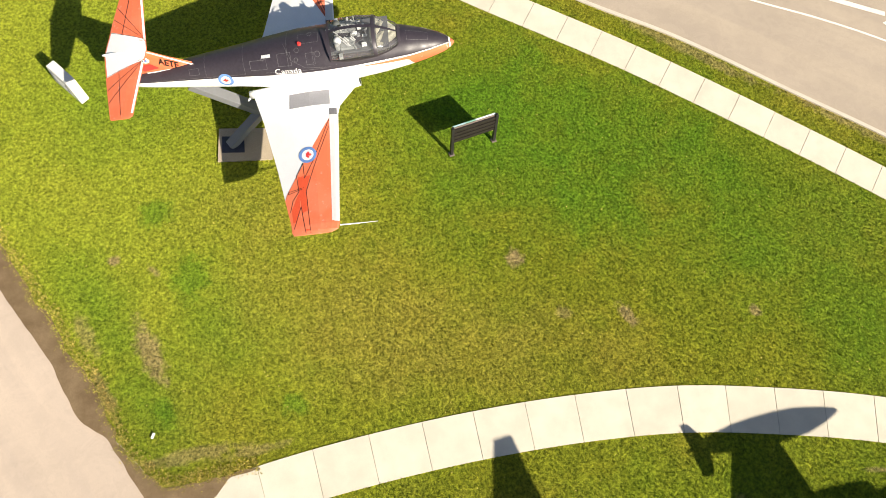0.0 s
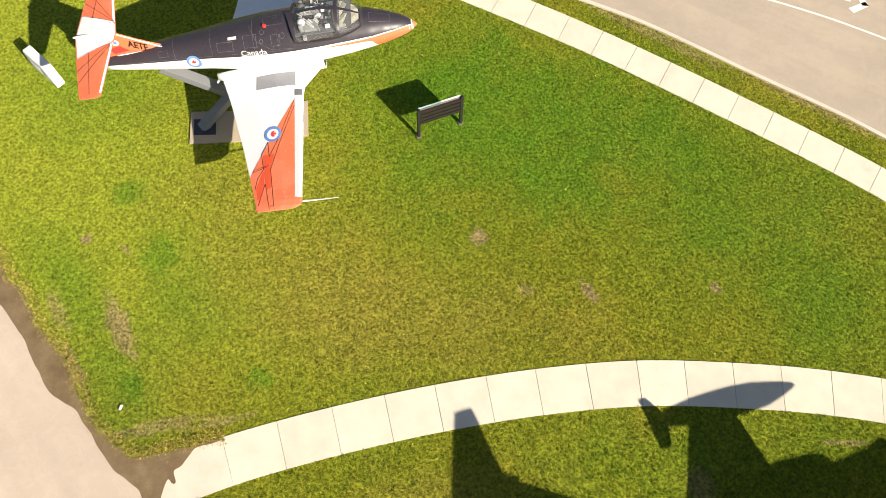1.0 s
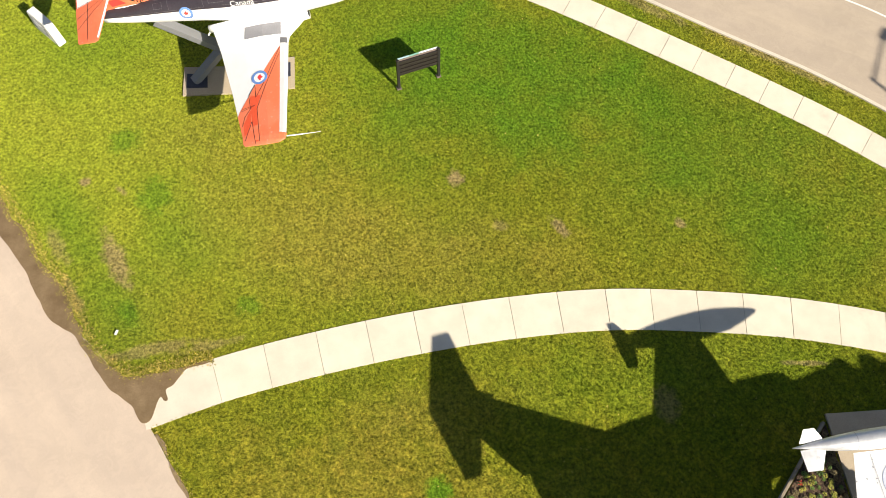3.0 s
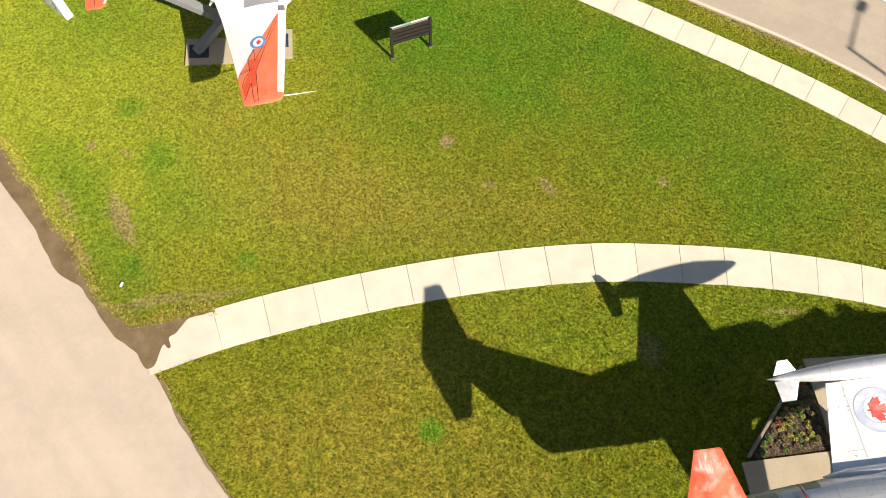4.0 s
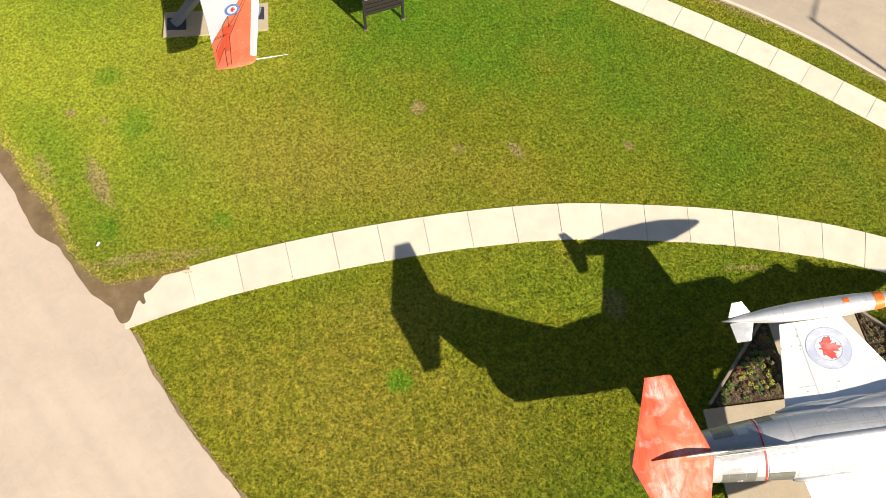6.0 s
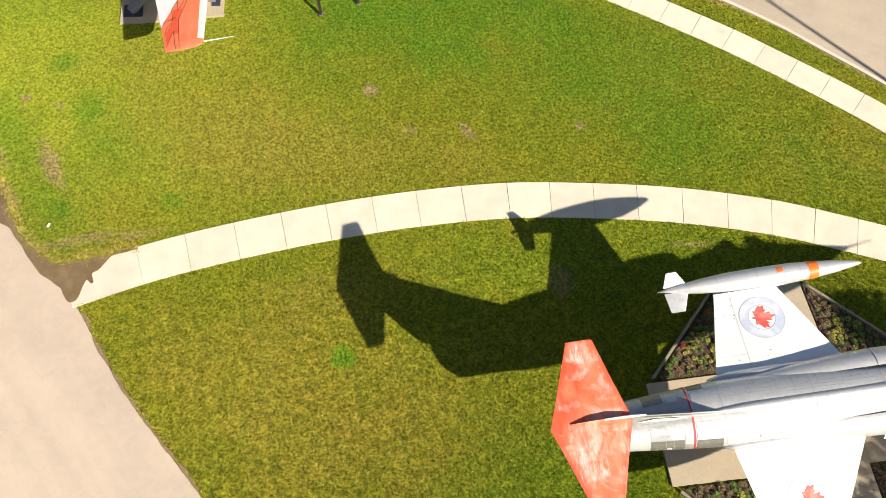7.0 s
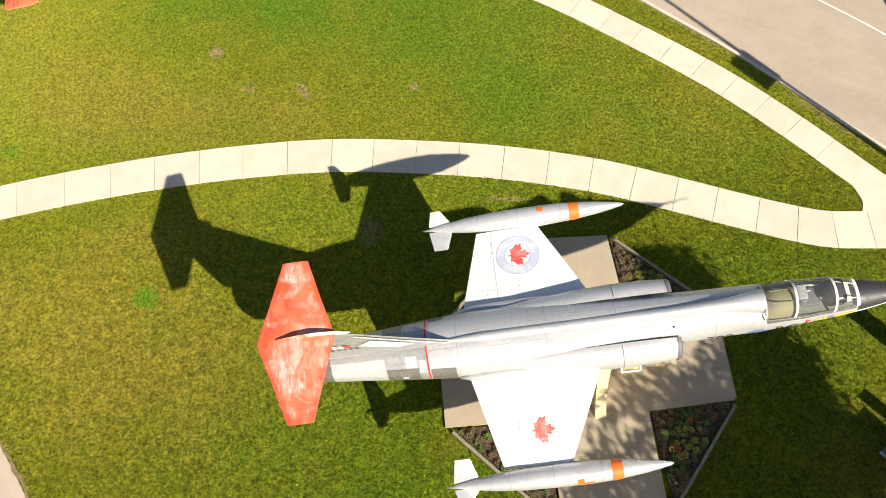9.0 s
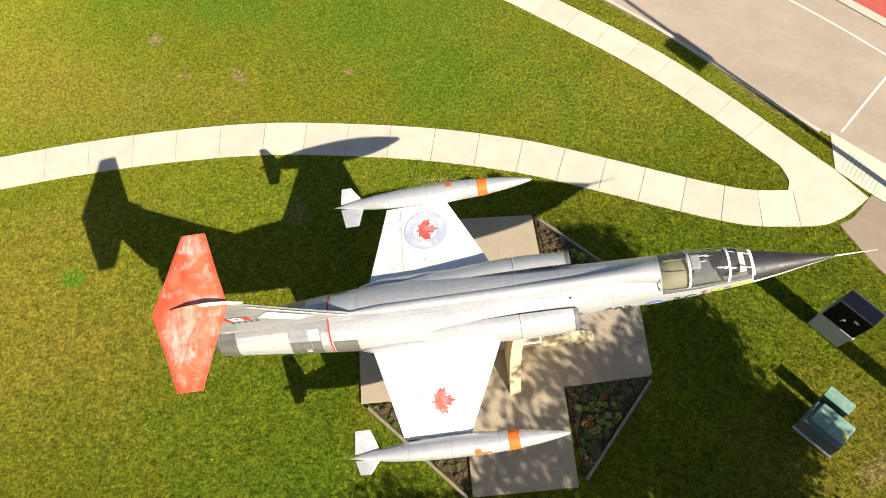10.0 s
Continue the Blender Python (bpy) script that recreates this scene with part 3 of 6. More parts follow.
OLIVE = plain("cockpit_shelf_olive", (0.27, 0.25, 0.15), 0.7, vary=0.2)
STEEL = plain("grey_steel_paint", (0.19, 0.195, 0.21), 0.5, vary=0.08)
CREAM = plain("cream_cloth", (0.76, 0.73, 0.62), 0.8, vary=0.15)
SEATGREY = plain("seat_grey", (0.30, 0.31, 0.31), 0.6, vary=0.35, scale=7)
NAVY = plain("dark_plate", (0.03, 0.035, 0.06), 0.5, vary=0.4, scale=8)


def make_glass():
    m = bpy.data.materials.new("canopy_glass")
    m.use_nodes = True
    n, l = m.node_tree.nodes, m.node_tree.links
    n.remove(n["Principled BSDF"])
    tr, gl, fr, mx = n.new("ShaderNodeBsdfTransparent"), n.new("ShaderNodeBsdfGlossy"), n.new("ShaderNodeFresnel"), n.new("ShaderNodeMixShader")
    tr.inputs[0].default_value = (0.90, 0.92, 0.92, 1)
    gl.inputs["Roughness"].default_value = 0.04
    fr.inputs[0].default_value = 1.55
    l.new(fr.outputs[0], mx.inputs[0])
    l.new(tr.outputs[0], mx.inputs[1])
    l.new(gl.outputs[0], mx.inputs[2])
    # a faint diffuse grey stands in for haze and reflections on the acrylic
    du, m2, nz = n.new("ShaderNodeBsdfDiffuse"), n.new("ShaderNodeMixShader"), n.new("ShaderNodeTexNoise")
    du.inputs[0].default_value = (0.62, 0.62, 0.60, 1)
    nz.inputs["Scale"].default_value = 3.0
    sc = n.new("ShaderNodeMath")
    sc.operation = "MULTIPLY"
    sc.inputs[1].default_value = 0.13
    l.new(nz.outputs[0], sc.inputs[0])
    l.new(sc.outputs[0], m2.inputs[0])
    l.new(mx.outputs[0], m2.inputs[1])
    l.new(du.outputs[0], m2.inputs[2])
    l.new(m2.outputs[0], n["Material Output"].inputs[0])
    return m


GLASS = make_glass()


# ---- silver jet on its concrete pedestal ----
JET = pose(-0.319, 0.244, 5.316, 0, -7.5, -1.1) @ pose(0, 0, 0, 8.3, 0, 0) @ Matrix.Scale(1.032, 4)
jet = tagged(new("jet_fighter"), "silver jet fighter with white wings and faded red tailplane", "aircraft")
jet.matrix_world = JET
ZC = -2.45
FUS = Loft([(16.02, 0.02, -2.48, -2.52, -2.50), (15.7, 0.085, -2.41, -2.585, -2.50), (15.2, 0.175, -2.32, -2.68, -2.49), (14.7, 0.275, -2.21, -2.77, -2.48),
            (14.2, 0.365, -2.11, -2.86, -2.46), (13.6, 0.44, -2.03, -2.94, ZC), (12.6, 0.53, -1.97, -3.03, ZC), (11.7, 0.575, -1.80, -3.08, ZC),
            (10.4, 0.60, -1.80, -3.12, ZC), (9.0, 0.66, -1.81, -3.16, ZC), (7.0, 0.78, -1.80, -3.20, ZC), (5.2, 0.83, -1.80, -3.20, ZC),
            (4.3, 0.80, -1.81, -3.17, ZC), (3.0, 0.69, -1.86, -3.08, ZC), (1.9, 0.58, -1.94, -2.98, ZC), (1.0, 0.50, -2.0, -2.92, -2.46), (0.72, 0.47, -2.02, -2.90, -2.46)])


def jet_paint(x, d):
    if x > 13.98 and 12 < d % 360 < 168:
        return 1
    if x > 13.98:
        return 2
    return 0


bm = bmesh.new()
xs = sorted(even(0.72, 13.98, 40) + even(14.05, 16.02, 16))
FUS.skin(bm, xs, even(12, 168, 16) + even(180, 360, 16), jet_paint)
part("fuselage", bm, [SILVER, RADOME, WHITE], jet, "silver skin with dark radome top and white chin")
bm = bmesh.new()
rod(bm, (15.95, 0, -2.50), (16.45, 0, -2.50), 0.022, 0.016)
rod(bm, (16.4, 0, -2.50), (17.0, 0, -2.49), 0.014, 0.007)
part("pitot_boom", bm, WHITE, jet, "white pitot boom")
bm = bmesh.new()
turned(bm, [(0.58, 0.37), (0.66, 0.41), (0.75, 0.43), (0.95, 0.46)], 0, -2.46)
part("jet_nozzle", bm, BURNT, jet)
# back ridge with a grey line along its left side
bm = bmesh.new()
SPINE = Loft([(11.75, 0.30, -1.60, -1.95, -1.9), (11.3, 0.24, -1.61, -1.95, -1.88), (10.7, 0.17, -1.655, -1.95, -1.88), (9.8, 0.14, -1.70, -1.95, -1.88), (8.0, 0.13, -1.74, -1.95, -1.86), (5.0, 0.12, -1.73, -1.95, -1.86), (4.2, 0.05, -1.76, -1.95, -1.86), (3.9, 0.02, -1.80, -1.95, -1.88)])
SPINE.skin(bm, even(3.9, 11.75, 30), even(0, 180, 10), closed=False)
part("dorsal_ridge", bm, SILVER, jet)
bm = bmesh.new()
for a, b in zip(even(4.3, 11.2, 20), even(4.3, 11.2, 20)[1:]):
    rod(bm, SPINE.point(a, 8, 0.012), SPINE.point(b, 8, 0.012), 0.012, n=6)
part("ridge_seam", bm, SEAM, jet)

# fin and tailplane
TZ = 0.19
bm = bmesh.new()
rows = [(-2.0, 4.75, 0.50, 0.13), (-1.75, 4.28, 0.46, 0.12), (-0.9, 3.20, 0.52, 0.10), (-0.12, 2.28, 0.62, 0.085), (0.13, 1.95, 0.66, 0.08)]
prof = [(0.0, 0.0), (0.06, 0.5), (0.2, 0.9), (0.45, 1.0), (0.75, 0.6), (1.0, 0.05)]
rings = []
for z, xf, xb, t in rows:
    ring = [(xf + (xb - xf) * u, t * v * 0.5) for u, v in prof] + [(xf + (xb - xf) * u, -t * v * 0.5) for u, v in prof[::-1]][1:-1]
    rings.append([bm.verts.new((x, y, z)) for x, y in ring])
m = len(rings[0])
for a, b in zip(rings, rings[1:]):
    for k in range(m):
        bm.faces.new((a[k], a[(k + 1) % m], b[(k + 1) % m], b[k]))
bm.faces.new(rings[-1]), bm.faces.new(rings[0])
fin = part("fin", bm, BARE, jet)
bm = bmesh.new()
FAIR = Loft([(x + 0.1, w, a + TZ, b + TZ, c + TZ) for x, w, a, b, c in ((0.45, 0.004, 0.05, -0.02, 0.0), (0.7, 0.012, 0.12, -0.04, 0.02), (1.0, 0.018, 0.19, -0.06, 0.03), (1.4, 0.028, 0.22, -0.08, 0.03), (1.75, 0.036, 0.15, -0.12, 0.0), (2.0, 0.026, 0.0, -0.16, -0.08), (2.12, 0.01, -0.06, -0.14, -0.1))])
FAIR.skin(bm, even(0.55, 2.22, 16), even(0, 345, 23), lambda x, d: 1 if x < 1.25 else 0)
part("fin_cap", bm, [OFFWHITE, STABRED], fin)


def fin_side(u, v):
    """The right side of the fin, u forward and v up."""
    t = 0.5 * (0.10 + 0.03 * (-v - 0.3) / 1.4) + 0.012
    return Vector((u, -t, v))


decal("fin_panel", [[(2.15, -0.98), (2.52, -0.62), (3.45, -1.34), (3.02, -1.52)]], fin_side, WHITE, fin, "white painted fin panel")
# the white strip paints in sunlight along the leading edge
decal("fin_edge", [[(2.18, -0.12), (2.28, -0.12), (3.20, -0.9), (4.26, -1.74), (4.14, -1.74), (3.08, -0.9)]], fin_side, WHITE, fin)
decal("fin_flag", [[(1.42, -1.02), (2.02, -1.02), (1.97, -0.78), (1.37, -0.78)]], fin_side, WHITE, fin, "white flag panel")
decal("flag_bar", [[(1.84, -1.02), (2.02, -1.02), (1.97, -0.78), (1.79, -0.78)]], lambda u, v: fin_side(u, v) + Vector((0, -0.004, 0)), RED, fin)
decal("flag_bar", [[(1.42, -1.02), (1.55, -1.02), (1.50, -0.78), (1.37, -0.78)]], lambda u, v: fin_side(u, v) + Vector((0, -0.004, 0)), RED, fin)
decal("flag_leaf", [[(u * 0.08 + 1.67, v * 0.08 - 0.90) for u, v in q] for q in leaf(1.0)], lambda u, v: fin_side(u, v) + Vector((0, -0.004, 0)), RED, fin)
decal("number_bar", [[(1.45 + 0.15 * k, -1.22), (1.54 + 0.15 * k, -1.22), (1.54 + 0.15 * k, -1.10), (1.45 + 0.15 * k, -1.10)] for k in range(5)], fin_side, DARKGREY, fin)
bm = bmesh.new()
surface(bm, [(y - 0.06, a + 0.1, b + 0.1, TZ, t) for y, a, b, t in ((-1.86, 1.22, 0.64, 0.035), (-1.83, 1.255, 0.65, 0.045), (-0.9, 1.52, 0.325, 0.065), (0, 1.80, 0.0, 0.085), (0.9, 1.52, 0.325, 0.065), (1.83, 1.255, 0.65, 0.045), (1.86, 1.22, 0.64, 0.035))], 0.1)
part("tailplane", bm, STABRED, jet, "sun-bleached red tailplane")

# wings with roundels
for sgn, name in ((1, "wing"), (-1, "wing")):
    bm = bmesh.new()
    rows = [(0.55, 8.05, 4.55, ZC, 0.16), (1.0, 7.80, 4.64, ZC - 0.05, 0.14), (2.0, 7.33, 4.89, ZC - 0.24, 0.10), (3.08, 6.80, 5.16, ZC - 0.43, 0.075)]
    surface(bm, [(sgn * y, a, b, z, t) for y, a, b, z, t in rows], 0.1)
    wing = part(name, bm, WHITE, jet, "white wing drooping to its tip")

    def on_wing(u, v, rows=rows):
        y = v
        r = np.array(rows)
        xf, xb, z, t = (float(np.interp(abs(y), r[:, 0], r[:, k])) for k in (1, 2, 3, 4))
        q = (u - xf) / (xb - xf)
        h = float(np.interp(q, [0, 0.04, 0.15, 0.38, 0.65, 1.0], [0, 0.42, 0.8, 1.0, 0.72, 0.05]))
        return Vector((u, y, z + 0.5 * t * h + 0.004))

    cx, cy = 6.18, sgn * 2.27
    decal("roundel_ring", disc(0.56, 40, 0.33), lambda u, v: on_wing(cx + u, cy + v), PALEBLUE if sgn > 0 else PALERING, wing, "faded blue roundel ring")
    for r1 in (0.572, 0.345):
        decal("roundel_outline", disc(r1, 44, r1 - 0.013), lambda u, v: on_wing(cx + u, cy + v) + Vector((0, 0, 0.001)), RINGBLUE, wing)
    decal("roundel_leaf", leaf(0.37), lambda u, v: on_wing(cx - 0.03 + v, cy - u) + Vector((0, 0, 0.003)), LEAFRED, wing, "red maple leaf")
    for x0, x1, y0, y1 in ((5.53, 5.545, 1.05, 3.05), (5.12, 5.53, 1.35, 1.362)):
        decal("wing_seam", [[(x0, sgn * a), (x1, sgn * a), (x1, sgn * b), (x0, sgn * b)] for a, b in zip(even(y0, y1, 10), even(y0, y1, 10)[1:])], on_wing, OFFWHITE, wing)
    scuffs = random.Random(31 + sgn)
    for k in range(9 if sgn > 0 else 6):
        u0, v0 = (scuffs.uniform(5.25, 5.6), scuffs.uniform(2.3, 3.0)) if k < 5 else (scuffs.uniform(5.0, 7.2), scuffs.uniform(1.1, 2.6))
        a, b = scuffs.uniform(0.01, 0.035), scuffs.uniform(0.01, 0.03)
        decal("scuff", [[(u0 + a * math.cos(q) * scuffs.uniform(0.6, 1.2), sgn * v0 + b * math.sin(q) * scuffs.uniform(0.6, 1.2)) for q in even(0, 5.4, 6)]], on_wing, SEAM, wing)
    bm = bmesh.new()
    prism(bm, [(6.78, sgn * 3.06), (7.22, sgn * 3.10), (7.18, sgn * 3.22), (6.70, sgn * 3.20)], ZC - 0.46, ZC - 0.41)
    part("tip_fairing", bm, OFFWHITE, wing)
    # root fairing
    bm = bmesh.new()
    lo = Loft([(4.35, 0.02, ZC + 0.05, ZC - 0.05, ZC), (4.8, 0.14, ZC + 0.18, ZC - 0.15, ZC), (6.2, 0.17, ZC + 0.22, ZC - 0.18, ZC), (7.6, 0.14, ZC + 0.2, ZC - 0.15, ZC), (8.3, 0.02, ZC + 0.05, ZC - 0.05, ZC)])
    lo.skin(bm, even(4.35, 8.3, 14), even(0, 345, 15))
    for v in bm.verts:
        v.co.y += sgn * 0.83
    part("wing_root", bm, SILVER, jet)
    # tip tank
    bm = bmesh.new()
    ty, tz = sgn * 3.36, -2.87
    turned(bm, [(3.72, 0.012), (4.0, 0.055), (4.4, 0.13), (4.9, 0.20), (5.6, 0.255), (6.4, 0.272), (7.2, 0.268), (7.8, 0.235), (8.4, 0.168), (8.85, 0.095), (9.08, 0.045), (9.15, 0.01)], ty, tz)
    tank = part("tip_tank", bm, TANK, jet, "silver tip tank with an orange band", True)
    TL = Loft([(4.9, 0.20, tz + 0.20, tz - 0.20, tz), (5.6, 0.255, tz + 0.255, tz - 0.255, tz), (6.4, 0.272, tz + 0.272, tz - 0.272, tz), (7.2, 0.268, tz + 0.268, tz - 0.268, tz), (7.8, 0.235, tz + 0.235, tz - 0.235, tz), (8.4, 0.168, tz + 0.168, tz - 0.168, tz)])

    def tank_patch(nm, x0, x1, d0, d1, mat):
        b2 = bmesh.new()
        TL.skin(b2, even(x0, x1, 5), even(d0, d1, 24), lift=0.006, closed=False)
        for v in b2.verts:
            v.co.y += ty
        part(nm, b2, mat, tank)

    tank_patch("band", 7.68, 7.94, 0, 360, TANKORANGE)
    tank_patch("patch", 6.85, 7.0, *((60, 88) if sgn > 0 else (126, 150)), TANKORANGE)
    if sgn < 0:
        tank_patch("patch", 6.85, 7.25, 150, 163, TANKORANGE)
    for x in (5.25, 6.3, 7.45):
        tank_patch("tank_seam", x, x + 0.012, 0, 360, SEAM)
    for s2 in (1, -1):
        bm = bmesh.new()
        span, rise = 0.60 if s2 == -sgn else 0.42, 0.24 if s2 > 0 else -0.05
        tip = (4.36, 3.99) if s2 == -sgn else (4.26, 4.0)
        surface(bm, [(ty + s2 * 0.08, 4.54, 3.90, tz, 0.03), (ty + s2 * span, *tip, tz + rise, 0.02)], 0.1)
        part("tank_fin", bm, TANK, tank)

# engine inlets
for sgn in (1, -1):
    bm = bmesh.new()
    INL = Loft([(9.70, 0.40, -2.03, -2.90, ZC), (9.2, 0.44, -1.99, -2.94, ZC), (8.4, 0.46, -1.97, -2.96, ZC), (7.4, 0.42, -2.0, -2.93, ZC), (6.4, 0.34, -2.05, -2.9, ZC), (5.4, 0.22, -2.12, -2.8, ZC)])
    degs = even(-95, 95, 18) if sgn > 0 else even(85, 275, 18)
    INL.skin(bm, even(5.4, 9.70, 18), degs, closed=False)
    for v in bm.verts:
        v.co.y += sgn * 0.60
    inlet = part("engine_inlet", bm, SILVER, jet, "silver half-round engine inlet")
    bm = bmesh.new()
    rings = []
    for x, w, t in ((9.64, 0.418, 0.44), (9.72, 0.41, 0.43), (9.755, 0.385, 0.405), (9.72, 0.36, 0.38), (9.3, 0.33, 0.35)):
        rings.append([bm.verts.new((x, sgn * 0.60 + w * math.cos(radians(d)), -2.46 + t * math.sin(radians(d)))) for d in degs])
    for r1, r2 in zip(rings, rings[1:]):
        for k in range(len(degs) - 1):
            bm.faces.new((r1[k], r1[k + 1], r2[k + 1], r2[k])).smooth = True
    part("inlet_lip", bm, DARKGREY, inlet)
    bm = bmesh.new()
    cone = Loft([(10.15, 0.02, ZC + 0.02, ZC - 0.02, ZC), (9.75, 0.14, ZC + 0.2, ZC - 0.2, ZC), (9.3, 0.24, ZC + 0.33, ZC - 0.33, ZC)])
    cone.skin(bm, even(9.3, 10.15, 6), degs, closed=False)
    for v in bm.verts:
        v.co.y += sgn * 0.52
    part("shock_cone", bm, DARKGREY, inlet)
    bm = bmesh.new()
    for d0, d1 in zip(degs, degs[1:]):
        p, q = INL.point(8.35, d0, 0.006), INL.point(8.35, d1, 0.006)
        off = Vector((0, sgn * 0.60, 0))
        rod(bm, p + off, q + off, 0.009, n=5)
    part("inlet_seam", bm, SEAM, inlet)

# boarding step under the right inlet
bm = bmesh.new()
for a, b in (((8.30, -1.02, -2.55), (8.30, -1.12, -2.72)), ((8.30, -1.12, -2.72), (8.76, -1.12, -2.72)), ((8.76, -1.12, -2.72), (8.76, -1.02, -2.55))):
    rod(bm, a, b, 0.022, n=8)
part("boarding_step", bm, WHITE, jet, "white tubular boarding step")

patch("tail_skin", FUS, 0.76, 3.62, 96, 250, BARE, jet, 0.004, nx=14, nd=28)
patch("tail_skin", FUS, 0.76, 3.62, -60, 84, BARE, jet, 0.004, nx=14, nd=28)
# heat-stained tail plates, red band, seams, access plates
for x0, x1, d0, d1, mat in ((0.76, 1.20, 96, 235, BURNT), (1.22, 2.58, 112, 215, SILVER), (2.60, 3.40, 138, 218, BURNT), (2.60, 3.02, 104, 136, BARE), (3.10, 3.38, 112, 136, OFFWHITE), (3.42, 3.60, 120, 150, SILVER), (3.70, 4.32, 142, 206, BURNT),
                            (3.70, 4.40, 104, 140, SILVER), (3.42, 3.62, 150, 190, BARE), (2.55, 3.05, 24, 58, BURNT), (3.15, 3.40, 34, 58, OFFWHITE), (3.42, 3.62, 26, 60, BARE), (3.72, 4.35, 44, 76, SILVER), (1.75, 2.5, 8, 40, BARE), (3.72, 4.1, 12, 36, BURNT)):
    patch("skin_plate", FUS, x0, x1, d0, d1, mat, jet, 0.008, nd=18)
for x in (1.6, 1.66, 2.1, 2.75, 2.95, 3.15):
    skin_line("panel_seam", FUS, [(x, 118), (x, 160), (x, 205)], 0.006, SEAM, jet, lift=0.012)
patch("red_band", FUS, 3.63, 3.668, 5, 235, RED, jet, 0.012, nd=36)
patch("red_mark", FUS, 3.75, 4.28, 188, 191, RED, jet, 0.014)
patch("red_mark", FUS, 4.23, 4.27, 182, 190, RED, jet, 0.014)
patch("vent_ring", FUS, 2.98, 3.10, 161, 171, OFFWHITE, jet, 0.014)
patch("vent_hole", FUS, 3.015, 3.065, 164, 168, RED, jet, 0.018)


def ring_seam(x, d0, d1, w=0.012):
    patch("panel_seam", FUS, x, x + w, d0, d1, SEAM, jet, 0.005, nx=1, nd=20)


for x in (2.0, 2.9, 4.4, 6.6, 8.3, 9.4, 10.6, 11.2):
    ring_seam(x, 20, 160)
    ring_seam(x, 20, 62)
for d in (48, 66, 114, 128, 146, 160):
    for x0, x1 in ((4.5, 6.5), (6.7, 8.2), (8.4, 10.5)) if d in (48, 128, 66) else ((5.0, 7.6), (8.5, 9.3)):
        skin_line("panel_seam", FUS, [(x0, d), (x1, d)], 0.007, SEAM, jet)
for x0, x1, d0, d1 in ((5.9, 6.3, 118, 142), (6.4, 6.75, 118, 146), (6.9, 7.25, 116, 140), (7.4, 7.8, 118, 136), (5.2, 5.7, 120, 150), (6.2, 6.55, 45, 62), (6.8, 7.2, 40, 60), (7.4, 8.0, 42, 58), (8.8, 9.3, 115, 140), (10.0, 10.4, 120, 150), (5.3, 5.8, 40, 60)):
    skin_line("access_panel", FUS, [(x0, d0), (x1, d0), (x1, d1), (x0, d1)], 0.009, SEAM, jet, closed=True)
for x0, x1, d in ((4.9, 6.2, 157), (6.4, 7.9, 163), (7.0, 7.6, 150), (8.5, 9.4, 152), (5.2, 6.6, 108), (6.0, 7.4, 72), (4.6, 6.4, 35), (6.6, 8.0, 30), (8.6, 9.2, 62), (9.8, 11.0, 140), (10.8, 11.7, 160), (12.0, 13.4, 158), (4.5, 5.2, 120), (2.2, 2.8, 60), (3.75, 4.4, 165)):
    skin_line("rivet_row", FUS, [(x0, d), (x1, d)], 0.012, RIVET, jet, dash=0.055)["kind"] = "stuff"
for x, d in ((5.75, 100), (6.85, 130), (7.55, 55), (8.2, 108), (9.05, 128), (5.1, 62), (6.3, 152)):
    skin_line("access_cap", FUS, [(x + 0.06 * math.cos(a), d + 6 * math.sin(a)) for a in even(0, 6.283, 12)], 0.008, SEAM, jet)
patch("spine_plate", FUS, 10.65, 11.25, 84, 106, WHITE, jet, 0.02)
bm = bmesh.new()
rod(bm, FUS.point(11.0, 88, -0.02), FUS.point(11.0, 88, 0.07), 0.03, 0.02, 10)
part("antenna_stub", bm, BLACK, jet)
bm = bmesh.new()
rod(bm, FUS.point(9.6, 122, -0.02), FUS.point(9.6, 122, 0.012), 0.03, n=10)
part("fuel_cap", bm, BLACK, jet)
patch("spine_tip", FUS, 11.3, 11.75, 86, 94, WHITE, jet, 0.03)

# markings on the nose side
def side_text(word, size, x0, deg, mat, name, lift=0.008):
    """Letters along the right side, read from outside."""
    polys = letters(word, size)
    r = 0.55
    decal(name, polys, lambda u, v: FUS.point(x0 + u, deg - math.degrees(v / r), lift), mat, jet)


side_text("RCAF", 0.46, 12.02, 203, BLACK, "marking_letters")
side_text("702", 0.46, 10.40, 206, BLACK, "marking_digits")
decal("nose_roundel", disc(0.26, 28, 0.15), lambda u, v: FUS.point(11.62 + u, 193 - v * 95, 0.008), BLUE, jet)
decal("nose_roundel_white", disc(0.15, 28), lambda u, v: FUS.point(11.62 + u, 193 - v * 95, 0.007), WHITE, jet)
decal("nose_roundel_leaf", leaf(0.14), lambda u, v: FUS.point(11.62 + u, 193 - v * 95, 0.011), LEAFRED, jet)
patch("warning_panel", FUS, 13.45, 13.95, 166, 178, YELLOW, jet, 0.008)
patch("warning_panel", FUS, 13.18, 13.26, 165, 181, YELLOW, jet, 0.008)
patch("warning_panel", FUS, 12.98, 13.12, 166, 176, YELLOW, jet, 0.008)
patch("warning_mark", FUS, 13.28, 13.42, 168, 174, DARKGREY, jet, 0.008)
decal("warning_triangle", [[(12.72, 0.10), (12.88, 0.10), (12.80, -0.04)]], lambda u, v: FUS.point(u, 172 - v * 95, 0.009), RED, jet)

